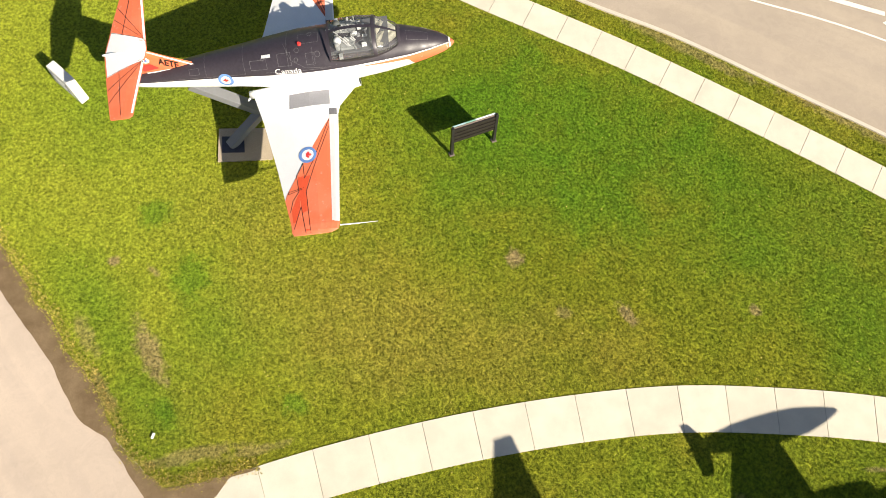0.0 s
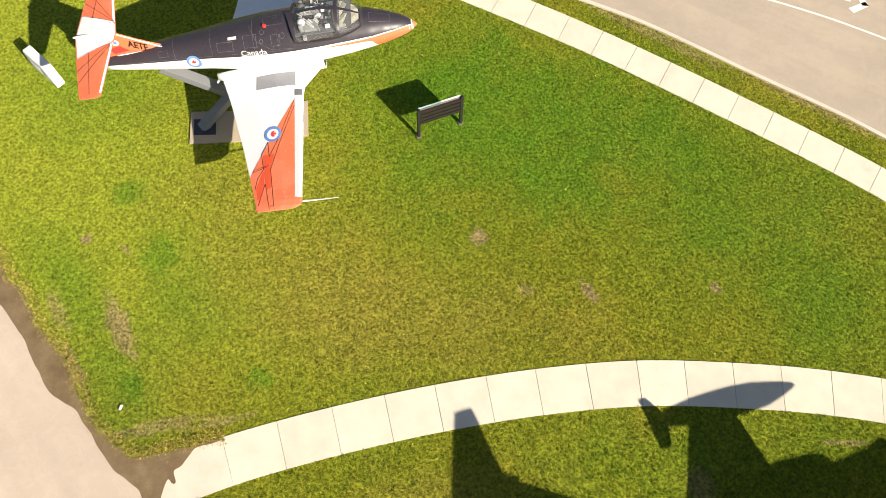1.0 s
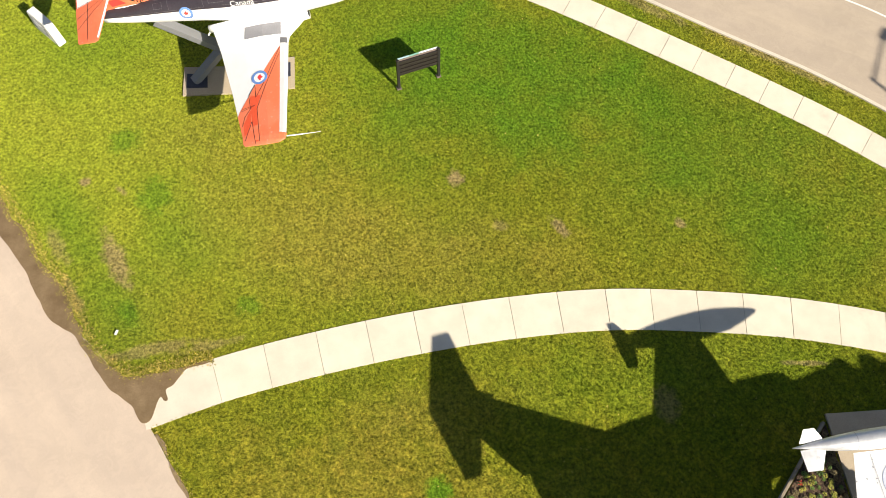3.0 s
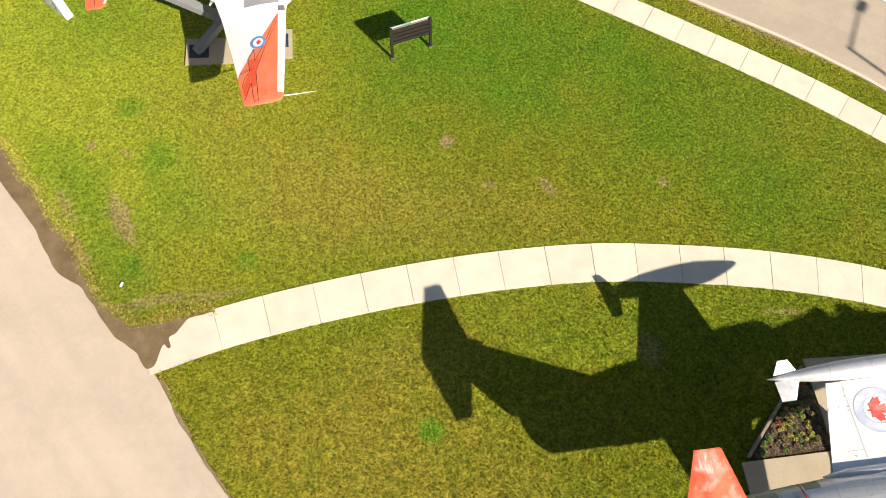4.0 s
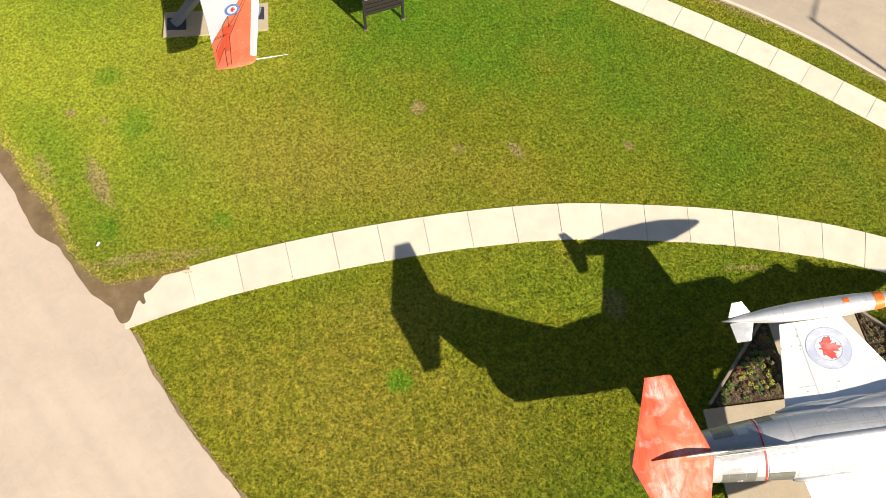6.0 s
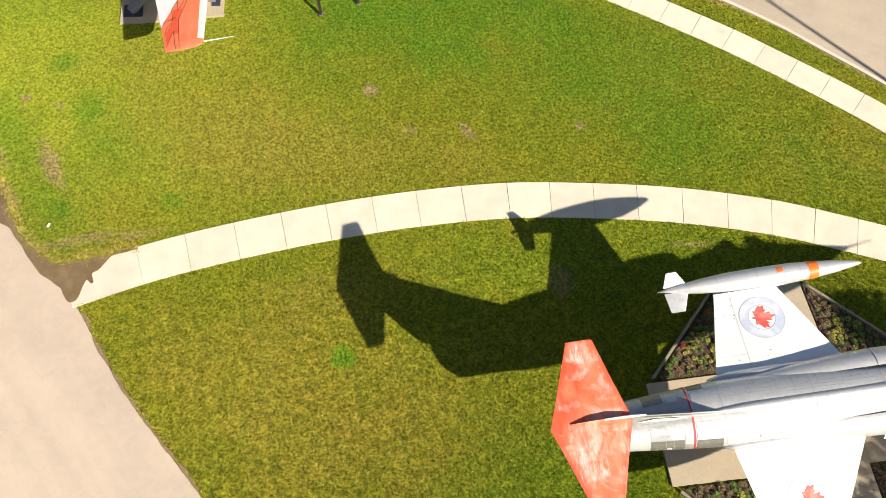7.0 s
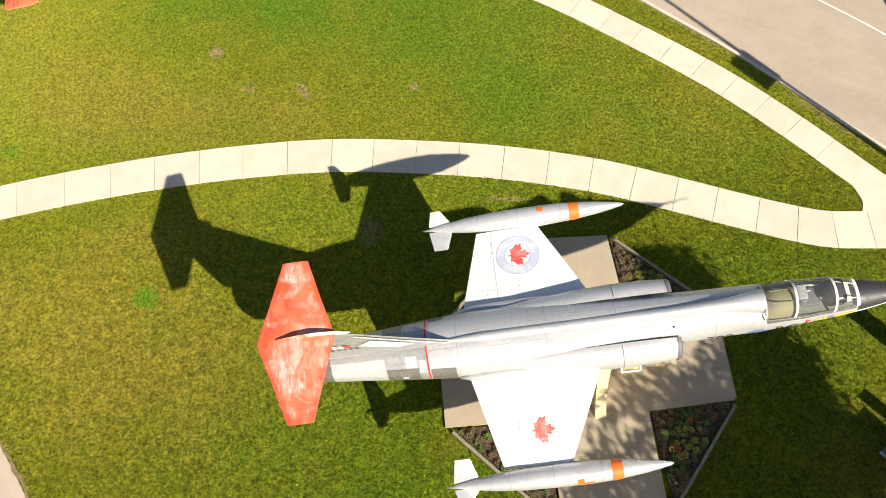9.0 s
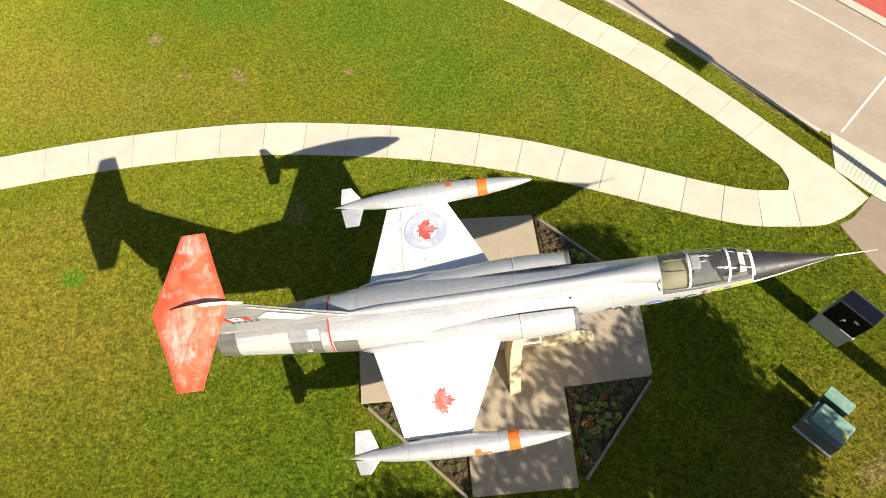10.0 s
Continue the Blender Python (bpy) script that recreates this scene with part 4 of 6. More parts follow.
# canopy
CAN = Loft([(14.0, 0.31, -2.03, -2.3, -2.14), (13.75, 0.37, -1.81, -2.3, -2.10), (13.4, 0.42, -1.61, -2.3, -2.08), (12.9, 0.445, -1.50, -2.3, -2.06), (12.4, 0.45, -1.50, -2.3, -2.05), (11.95, 0.45, -1.58, -2.3, -2.02), (11.72, 0.43, -1.68, -2.3, -2.0)])
can_degs = even(-4, 180, 20)
bm = bmesh.new()
CAN.skin(bm, even(11.78, 13.95, 22), can_degs, closed=False)
jet_glass = part("canopy_glass", bm, GLASS, jet, "clear canopy glass")
jet_glass.visible_shadow = False
for x, w in ((11.72, 0.045), (12.38, 0.06), (13.30, 0.06), (13.90, 0.09)):
    bm = bmesh.new()
    CAN.skin(bm, even(x, x + w, 2), can_degs, lift=0.014, closed=False)
    part("canopy_frame", bm, WHITE if x > 13 else OFFWHITE if x > 12 else SILVER, jet)
for d in (-4, 176, 62, 118):
    bm = bmesh.new()
    x0 = 11.76 if d in (-4, 176) else 13.32
    CAN.skin(bm, even(x0, 13.98, 14), [d, d + 4 if d in (-4, 176) else d + 5], lift=0.014, closed=False)
    part("canopy_frame", bm, OFFWHITE if d in (62, 118) else SILVER, jet)
patch("cockpit_floor", FUS, 11.80, 13.94, 30, 150, TUB, jet, 0.012, nx=12, nd=10)
# cover, seat and cowl reach up to the glass to fill the canopy's shadow
bm = bmesh.new()
Loft([(x, w * 0.93, a - 0.035, b, c) for x, w, a, b, c in ((11.76, 0.42, -1.69, -2.3, -2.0), (11.95, 0.45, -1.60, -2.3, -2.02), (12.44, 0.45, -1.52, -2.3, -2.05))]).skin(bm, even(11.77, 12.42, 8), even(0, 180, 14), closed=False)
shelf = part("equipment_shelf", bm, OLIVE, jet, "olive equipment cover under the rear glass")
for y in (-0.16, 0.14):
    bm = bmesh.new()
    box(bm, (12.1, y, -1.585), (0.5, 0.016, 0.02), pose(0, 0, 0, 0, 0, 0), 0.004)
    part("shelf_rib", bm, OLIVE, shelf)
bm = bmesh.new()
box(bm, (12.56, 0, -1.80), (0.16, 0.46, 0.48), bevel=0.05)
box(bm, (12.82, 0, -2.02), (0.55, 0.44, 0.12), bevel=0.04)
seat = part("ejection_seat", bm, DARKGREY, jet)
bm = bmesh.new()
box(bm, (12.56, 0.02, -1.585), (0.24, 0.36, 0.11), bevel=0.045)
part("head_rest", bm, SEATGREY, seat)
for x, y, l, w in ((12.76, 0.12, 0.26, 0.03), (12.80, 0.26, 0.30, 0.03), (12.98, 0.24, 0.20, 0.03)):
    bm = bmesh.new()
    box(bm, (x, y, -1.92), (l, w, 0.03), pose(0, 0, 0, 0, 0, 0), 0.008)
    part("harness_strap", bm, OFFWHITE, seat)
bm = bmesh.new()
box(bm, (13.40, 0, -1.90), (0.42, 0.60, 0.40), bevel=0.11)
part("instrument_cowl", bm, BLACK, jet)
bm = bmesh.new()
box(bm, (13.68, 0, -2.02), (0.22, 0.46, 0.06), bevel=0.02)
part("sight_glass_base", bm, CREAM, jet)

# ---- pedestal ----
pedestal = tagged(new("pedestal"), "curved tan concrete pedestal with flared legs under the jet", "pedestal")
BELLY = Vector((8.56, 0.75, 2.9))


def flared_leg(ang, reach, rise):
    """A leg that sweeps in a curve from the ground to the belly."""
    bm = bmesh.new()
    d, q = Vector((math.cos(ang), math.sin(ang), 0)), Vector((-math.sin(ang), math.cos(ang), 0))
    w = 0.16
    out, inn = [], []
    for k in range(15):
        t = k / 14
        r = reach * (1 - t) ** 2.2 + 0.42
        out.append(BELLY.xy.to_3d() + d * r + Vector((0.26 * t ** 1.6, 0, 0.04 + rise * t)))
        inn.append(BELLY.xy.to_3d() + d * 0.05 + Vector((0.26 * t ** 1.6, 0, 0.04 + rise * t)))
    vs = [[bm.verts.new(p + q * s) for p in line] for s in (w, -w) for line in (out, inn)]
    oa, ia, ob_, ib = vs
    for k in range(14):
        bm.faces.new((oa[k], oa[k + 1], ob_[k + 1], ob_[k]))
        bm.faces.new((ia[k], ib[k], ib[k + 1], ia[k + 1]))
        bm.faces.new((oa[k], ia[k], ia[k + 1], oa[k + 1]))
        bm.faces.new((ob_[k], ob_[k + 1], ib[k + 1], ib[k]))
    for k in (0, -1):
        bm.faces.new((oa[k], ob_[k], ib[k], ia[k]))
    part("leg", bm, PEDESTAL, pedestal)


PEDESTAL = make_concrete("cream_concrete", (0.66, 0.55, 0.34), False)
for ang, reach in ((-90, 1.15), (0, 2.2), (90, 1.15), (180, 2.2)):
    flared_leg(radians(ang), reach, 2.3)


# ---- orange and white trainer jet on a steel pylon ----
TRAINER = pose(-4.75, 20.241, 3.745, -0.3, -10.4, -1.73) @ Matrix.Scale(0.991, 4)
trainer = tagged(new("jet_trainer"), "white jet trainer with dark upper fuselage and orange wing tips", "aircraft")
trainer.matrix_world = TRAINER
TR = Loft([(0.0, 0.02, 0.05, 0.01, 0.03), (-0.08, 0.10, 0.13, -0.07, 0.035), (-0.22, 0.20, 0.25, -0.15, 0.06), (-0.45, 0.31, 0.40, -0.22, 0.10), (-0.9, 0.46, 0.60, -0.31, 0.16), (-1.4, 0.59, 0.76, -0.38, 0.20),
           (-2.1, 0.72, 0.90, -0.45, 0.24), (-3.0, 0.84, 1.02, -0.50, 0.28), (-3.8, 0.90, 1.10, -0.52, 0.30), (-4.6, 0.88, 1.10, -0.52, 0.31), (-5.4, 0.78, 1.05, -0.45, 0.32), (-6.5, 0.62, 0.95, -0.27, 0.33),
           (-8.1, 0.43, 0.80, -0.08, 0.34), (-9.2, 0.30, 0.68, 0.08, 0.36), (-9.75, 0.22, 0.60, 0.16, 0.38)])


def top_edge(x):
    """Where the dark back of the trainer ends, in degrees above its side."""
    return float(np.interp(x, [-1.3, -0.7, -0.35, -0.12], [22, 28, 38, 52]))


def trainer_paint(x, d):
    d = (d + 90) % 360 - 90
    side = d if d <= 90 else 180 - d
    if x > -0.10:
        return 2
    if side > float(np.interp(x, [-9.7, -7.0, -5.0], [13, 19, 24])) and side > top_edge(x):
        return 1
    return 0


bm = bmesh.new()
xs = sorted(even(-9.75, -3.2, 28) + even(-3.1, -0.3, 36) + [-0.22, -0.15, -0.1, -0.06, -0.03, 0.0])
degs = even(24, 156, 44) + even(157.5, 175.5, 12) + even(184, 356, 16) + even(4.5, 22.5, 12)
TR.skin(bm, xs, degs, trainer_paint)
part("fuselage", bm, [WHITE, BLACKTOP, ORANGE, OFFWHITE], trainer, "dark topped white fuselage with orange nose stripe")
# pale cheat line between the dark top and the white side
patch("nose_ring", TR, -0.155, -0.115, 0, 360, WHITE, trainer, 0.006, nx=1, nd=32)
for flip in (0, 1):
    bm = bmesh.new()
    xs_ = even(-3.1, -1.45, 12) + even(-1.36, -1.1, 6) + even(-1.0, -0.15, 8)
    lows = [float(np.interp(x, [-3.1, -1.45, -1.36, -1.1, -0.15], [20.5, 9, 5, -60, -75])) for x in xs_]
    rows_ = []
    for x, low in zip(xs_, lows):
        rows_.append([bm.verts.new(TR.point(x, 180 - q if flip else q, 0.006)) for q in even(low, top_edge(x) - 2.5, 12)])
    for a, b in zip(rows_, rows_[1:]):
        for k in range(12):
            bm.faces.new((a[k], a[k + 1], b[k + 1], b[k])).smooth = True
    part("nose_stripe", bm, ORANGE, trainer, "orange nose stripe")
    bm = bmesh.new()
    rows_ = [[bm.verts.new(TR.point(x, 180 - q if flip else q, 0.008)) for q in even(top_edge(x) - 2.5, top_edge(x) + 2.0, 2)] for x in xs_]
    for a, b in zip(rows_, rows_[1:]):
        for k in range(2):
            bm.faces.new((a[k], a[k + 1], b[k + 1], b[k])).smooth = True
    part("cheat_line", bm, WHITE, trainer)

# wings
def wing_rows(sgn):
    return [(sgn * 0.5, -3.45, -6.35, -0.42, 0.34), (sgn * 1.7, -3.70, -5.98, -0.38, 0.27), (sgn * 3.4, -3.72, -5.55, -0.31, 0.20), (sgn * 5.36, -3.76, -5.12, -0.22, 0.14), (sgn * 5.52, -3.80, -5.10, -0.215, 0.11), (sgn * 5.60, -3.98, -5.04, -0.21, 0.05)]


def on_trainer_wing(u, v, lift=0.008):
    r = np.array(wing_rows(1))
    y = abs(v)
    xf, xb, z, t = (float(np.interp(y, r[:, 0], r[:, k])) for k in (1, 2, 3, 4))
    q = (u - xf) / (xb - xf)
    h = float(np.interp(q, [0, 0.04, 0.15, 0.38, 0.65, 1.0], [0, 0.42, 0.8, 1.0, 0.72, 0.05]))
    return Vector((u, v, z + 0.5 * t * h + lift))


def strip(p, q, w, n=12):
    """A thin band between two points of a wing, in short pieces."""
    p, q = Vector((*p, 0)), Vector((*q, 0))
    t = (q - p).normalized()
    o = Vector((-t.y, t.x, 0)) * w / 2
    pts = [p.lerp(q, k / n) for k in range(n + 1)]
    return [[(a + o)[:2], (b + o)[:2], (b - o)[:2], (a - o)[:2]] for a, b in zip(pts, pts[1:])]


def band_fill(rows, n=10):
    """Quads across rows of (v, u_front, u_back)."""
    out = []
    for (v0, a0, b0), (v1, a1, b1) in zip(rows, rows[1:]):
        for k in range(n):
            f, g = k / n, (k + 1) / n
            out.append([(a0 + (b0 - a0) * f, v0), (a0 + (b0 - a0) * g, v0), (a1 + (b1 - a1) * g, v1), (a1 + (b1 - a1) * f, v1)])
    return out


for sgn in (1, -1):
    bm = bmesh.new()
    surface(bm, wing_rows(sgn), 0.1)
    wing = part("wing", bm, WHITE, trainer, "white wing with orange outer panel")
    diag = lambda y: -3.93 - (y - 1.80) * 0.54
    rows = []
    for k in range(21):
        y = 1.78 + (5.595 - 1.78) * k / 20
        r = np.array(wing_rows(1))
        xf, xb = float(np.interp(y, r[:, 0], r[:, 1])), float(np.interp(y, r[:, 0], r[:, 2]))
        rows.append((sgn * y, min(xf, -3.955) if y < 5.3 else xf, max(xb, diag(y))))
    decal("orange_panel", band_fill(rows, 28), on_trainer_wing, ORANGE, wing, "orange wing panel")
    fig = [(-3.96, 1.90), (-3.96, 2.12), (-4.43, 3.45), (-4.68, 4.26), (-4.57, 5.58), (-4.71, 5.57), (-4.84, 4.72), (-5.05, 5.40), (-5.16, 4.85), (-5.08, 4.50), (-4.90, 4.23), (-4.97, 3.70), (-4.77, 3.31), (-4.73, 3.82), (-4.45, 3.25)]
    lines = [(fig[k], fig[(k + 1) % len(fig)]) for k in range(len(fig)) if k not in (0, 4, 7)]
    decal("figure_fill", band_fill([(sgn * 3.75, -4.56, -4.93), (sgn * 4.2, -4.68, -4.90), (sgn * 4.7, -4.66, -4.84), (sgn * 5.5, -4.60, -4.70)], 3) + band_fill([(sgn * 4.3, -4.88, -4.92), (sgn * 4.8, -4.87, -5.12), (sgn * 5.2, -4.98, -5.08)], 3), lambda u, v: on_trainer_wing(u, v, 0.010), FIGRED, wing)
    for a, b in lines:
        decal("black_line", strip((a[0], sgn * a[1]), (b[0], sgn * b[1]), 0.016), lambda u, v: on_trainer_wing(u, v, 0.012), BLACK, wing)
    decal("small_bars", strip((-5.22, sgn * 4.2), (-4.75, sgn * 4.12), 0.012) + strip((-5.22, sgn * 4.27), (-4.8, sgn * 4.16), 0.012) + strip((-5.22, sgn * 4.2), (-5.22, sgn * 4.27), 0.012), lambda u, v: on_trainer_wing(u, v, 0.012), BLACK, wing)
    cx, cy = -4.62, sgn * 3.06
    decal("roundel_ring", disc(0.265, 36, 0.18), lambda u, v: on_trainer_wing(cx + u, cy + v, 0.016), BLUE, wing, "blue roundel ring")
    decal("roundel_white", disc(0.18, 36), lambda u, v: on_trainer_wing(cx + u, cy + v, 0.015), WHITE, wing)
    decal("roundel_leaf", leaf(0.13), lambda u, v: on_trainer_wing(cx + v, cy - u, 0.019), RED, wing)
    rows = [(sgn * y, -3.92, -5.16) for y in even(0.87, 1.37, 5)]
    decal("walkway", band_fill(rows), on_trainer_wing, GREYPANEL, wing, "grey anti-slip walkway")
    # leading edge strip and its dark inner end
    rows = [(sgn * y, -3.735 - 0.01 * (y - 1.8), -3.955) for y in even(1.75, 5.28, 12)]
    decal("leading_strip", band_fill(rows, 3), lambda u, v: on_trainer_wing(u, v, 0.014), OFFWHITE, wing)
    rows = [(sgn * y, -3.73, -3.955) for y in even(1.52, 1.74, 2)]
    decal("strip_end", band_fill(rows, 3), lambda u, v: on_trainer_wing(u, v, 0.014), DARKGREY, wing)
    bm = bmesh.new()
    surface(bm, [(sgn * 5.30, -3.755, -5.14, -0.222, 0.165), (sgn * 5.36, -3.75, -5.135, -0.22, 0.16), (sgn * 5.52, -3.79, -5.115, -0.215, 0.13), (sgn * 5.61, -3.97, -5.055, -0.21, 0.07)], 0.1)
    part("wing_tip", bm, ORANGE, wing, "orange wing tip")
    # inlet shoulder
    bm = bmesh.new()
    SH = Loft([(-6.4, 0.10, -0.2, -0.5, -0.36), (-5.0, 0.20, -0.1, -0.62, -0.36), (-4.0, 0.22, -0.02, -0.66, -0.34), (-3.3, 0.22, 0.02, -0.62, -0.30), (-2.98, 0.20, 0.0, -0.55, -0.28)])
    SH.skin(bm, even(-6.4, -2.98, 14), even(0, 345, 23))
    for v in bm.verts:
        v.co.y += sgn * 0.62
    sh = part("engine_inlet", bm, WHITE, trainer)
    # a flat black disc paints the shade inside the inlet opening
    bm = bmesh.new()
    turned(bm, [(-2.99, 0.17), (-2.972, 0.155)], sgn * 0.62, -0.30)
    part("inlet_mouth", bm, BLACK, sh)
    # wedge ahead of the wing root
    bm = bmesh.new()
    prism(bm, [(-3.04, sgn * 0.60), (-3.10, sgn * 0.72), (-3.70, sgn * 1.42), (-4.2, sgn * 1.42), (-4.2, sgn * 0.5)], -0.46, -0.30)
    part("wing_root", bm, WHITE, trainer)
    bm = bmesh.new()
    rod(bm, (-3.75, sgn * 5.42, -0.23), (-3.2, sgn * 5.44, -0.23), 0.022, 0.018)
    rod(bm, (-3.2, sgn * 5.44, -0.23), (-2.68, sgn * 5.45, -0.23), 0.013, 0.008)
    if sgn < 0:
        part("wing_probe", bm, WHITE, wing, "white pitot probe")
    else:
        bm.free()

# fin and tailplane
bm = bmesh.new()
rows = [(0.55, -7.15, -9.75, 0.16), (0.78, -7.68, -9.78, 0.14), (1.25, -8.36, -9.85, 0.11), (1.62, -8.80, -9.95, 0.09)]
prof = [(0.0, 0.0), (0.06, 0.5), (0.2, 0.9), (0.45, 1.0), (0.75, 0.6), (1.0, 0.05)]
rings = []
for z, xf, xb, t in rows:
    ring = [(xf + (xb - xf) * u, t * v * 0.5) for u, v in prof] + [(xf + (xb - xf) * u, -t * v * 0.5) for u, v in prof[::-1]][1:-1]
    rings.append([bm.verts.new((x, y, z)) for x, y in ring])
m = len(rings[0])
for a, b in zip(rings, rings[1:]):
    for k in range(m):
        bm.faces.new((a[k], a[(k + 1) % m], b[(k + 1) % m], b[k]))
bm.faces.new(rings[0]), bm.faces.new(rings[-1])
tfin = part("fin", bm, ORANGE, trainer, "orange fin with black letters")


def tfin_side(u, v, lift=0.012):
    return Vector((u, -(0.072 - 0.03 * (v - 0.75) / 0.9) - lift, v))


decal("letters", [[(-8.70 + 0.66 * a + 0.32 * b, 1.04 - 0.41 * a + 1.15 * b) for a, b in q] for q in letters("AETE", 0.33, 0.008)], tfin_side, BLACK, tfin)
decal("fin_edge", [[(-7.60, 0.74), (-7.74, 0.76), (-8.86, 1.62), (-8.76, 1.62)]], tfin_side, WHITE, tfin)
decal("fin_mark", [[(-9.3, 1.05), (-8.95, 1.10), (-8.75, 0.86), (-9.25, 0.80)]], tfin_side, RED, tfin)
decal("fin_badge", disc(0.13, 20), lambda u, v: tfin_side(-9.02 + u, 1.28 + v, 0.014), WHITE, tfin)
decal("fin_badge", disc(0.06, 14), lambda u, v: tfin_side(-9.02 + u, 1.28 + v, 0.017), BLUE, tfin)
decal("fin_mark", strip((-9.2, 0.72), (-8.2, 0.74), 0.05, 6), lambda u, v: tfin_side(u, v, 0.016), WHITE, tfin)
bm = bmesh.new()
SW = 2.25
surface(bm, [(-SW, -9.15, -9.68, 1.66, 0.03), (-SW + 0.06, -9.05, -9.72, 1.66, 0.05), (-1.1, -8.92, -9.90, 1.66, 0.08), (0, -8.78, -10.05, 1.66, 0.10), (1.1, -8.92, -9.90, 1.66, 0.08), (SW - 0.06, -9.05, -9.72, 1.66, 0.05), (SW, -9.15, -9.68, 1.66, 0.03)], 0.1)
tail = part("tailplane", bm, ORANGE, trainer, "orange tailplane with white centre")


def on_tail(u, v, lift=0.008):
    y = abs(v)
    xf, xb = -8.78 - 0.125 * y, -10.05 + 0.15 * y
    q = (u - xf) / (xb - xf)
    h = float(np.interp(q, [0, 0.04, 0.15, 0.38, 0.65, 1.0], [0, 0.42, 0.8, 1.0, 0.72, 0.05]))
    return Vector((u, v, 1.66 + 0.5 * (0.10 - 0.022 * y) * h + lift))


for sgn in (1, -1):
    rows = [(sgn * y, -8.80 - 0.13 * y if y < 0.36 else -8.84 - (y - 0.36) * 2.45, -10.02 + 0.15 * y) for y in even(0.0, 0.80, 8)]
    decal("white_centre", band_fill(rows, 6), on_tail, WHITE, tail)
    rows = [(sgn * y, -8.79 - 0.125 * y, -8.85 - 0.125 * y) for y in even(0.36, 2.1, 10)]
    decal("pale_edge", band_fill(rows, 1), lambda u, v: on_tail(u, v, 0.012), WHITE, tail)
    for a, b in (((-8.86, 0.38), (-9.93, 0.78)), ((-8.86, 0.38), (-9.86, 1.25)), ((-8.86, 0.40), (-9.80, 1.70)), ((-9.55, 0.62), (-9.40, 2.12))):
        decal("black_line", strip((a[0], sgn * a[1]), (b[0], sgn * b[1]), 0.012), lambda u, v: on_tail(u, v, 0.013), BLACK, tail)
bm = bmesh.new()
turned(bm, [(-10.11, 0.02), (-10.05, 0.035), (-9.8, 0.045), (-9.5, 0.02)], 0, 1.69, 12)
part("tail_fairing", bm, WHITE, tail)
# word and roundel on the side
decal("letters", [[(a, b) for a, b in q] for q in letters("Canada", 0.27)], lambda u, v: TR.point(-5.30 + u, 154.5 - v * 62, 0.010), WHITE, trainer)
decal("side_roundel", disc(0.23, 30, 0.15), lambda u, v: TR.point(-6.86 + u, 166 - v * 95, 0.012), BLUE, trainer)
decal("side_roundel_white", disc(0.15, 30), lambda u, v: TR.point(-6.86 + u, 166 - v * 95, 0.010), WHITE, trainer)
decal("side_roundel_leaf", leaf(0.10), lambda u, v: TR.point(-6.86 + u, 166 - v * 95, 0.015), RED, trainer)
# panels and caps on the dark back
for x0, x1, d0, d1 in ((-5.15, -4.75, 112, 138), (-4.3, -4.05, 118, 140), (-4.5, -3.9, 76, 98), (-1.35, -0.75, 80, 112), (-6.0, -5.5, 120, 142), (-7.9, -7.6, 118, 140)):
    skin_line("access_panel", TR, [(x0, d0), (x1, d0), (x1, d1), (x0, d1)], 0.008, PALESEAM, trainer, closed=True)
for pts in ([(-4.95, 92), (-4.75, 128), (-4.35, 146), (-3.6, 150)], [(-4.1, 108), (-4.1, 150)], [(-9.2, 152), (-6.2, 151)], [(-5.6, 150), (-3.7, 151)], [(-3.55, 112), (-3.45, 148)]):
    skin_line("panel_seam", TR, pts, 0.007, PALESEAM, trainer)
for x, d, r in ((-4.55, 110, 0.07), (-4.6, 128, 0.06), (-4.15, 78, 0.07), (-3.95, 122, 0.08), (-5.6, 118, 0.06)):
    decal("cap_ring", disc(r, 16, r - 0.012), lambda u, v: TR.point(x + u, d - v * 75, 0.008), PALESEAM, trainer)
for x in (-4.85, -6.2, -7.4):
    patch("panel_seam", TR, x, x + 0.008, 60, 150, PALESEAM, trainer, 0.005, nx=1, nd=16)
bm = bmesh.new()
rod(bm, TR.point(-4.45, 98, -0.02), TR.point(-4.45, 98, 0.07), 0.07, 0.045, 14)
beacon = part("beacon", bm, RED, trainer, "red beacon lamp")
patch("stencil_plate", TR, -5.62, -5.35, 110, 117, OFFWHITE, trainer, 0.01)
bm = bmesh.new()
rod(bm, (-6.3, -0.55, -0.36), (-6.55, -0.62, -0.62), 0.05, 0.03, 8)
part("tail_hook", bm, WHITE, trainer)

# canopy
TC = Loft([(-1.52, 0.22, 0.79, 0.5, 0.74), (-1.64, 0.40, 0.90, 0.5, 0.76), (-1.9, 0.56, 1.08, 0.5, 0.78), (-2.25, 0.68, 1.26, 0.5, 0.79), (-2.7, 0.73, 1.37, 0.5, 0.80), (-3.2, 0.72, 1.36, 0.5, 0.80), (-3.56, 0.68, 1.27, 0.5, 0.82)])
tdeg = even(-8, 188, 24)
bm = bmesh.new()
TC.skin(bm, even(-3.54, -1.54, 24), tdeg, closed=False)
tglass = part("canopy_glass", bm, GLASS, trainer, "clear bubble canopy glass")
tglass.visible_shadow = False
for x, w in ((-3.60, 0.07), (-2.30, 0.10), (-1.60, 0.08)):
    bm = bmesh.new()
    TC.skin(bm, even(x, x + w, 2), tdeg, lift=0.016, closed=False)
    part("canopy_frame", bm, BLACKTOP, trainer)
for d0, d1 in ((-8, 4), (176, 188), (86, 94)):
    bm = bmesh.new()
    TC.skin(bm, even(-3.56, -1.54, 18), [d0, d1], lift=0.016, closed=False)
    part("canopy_frame", bm, BLACKTOP, trainer)
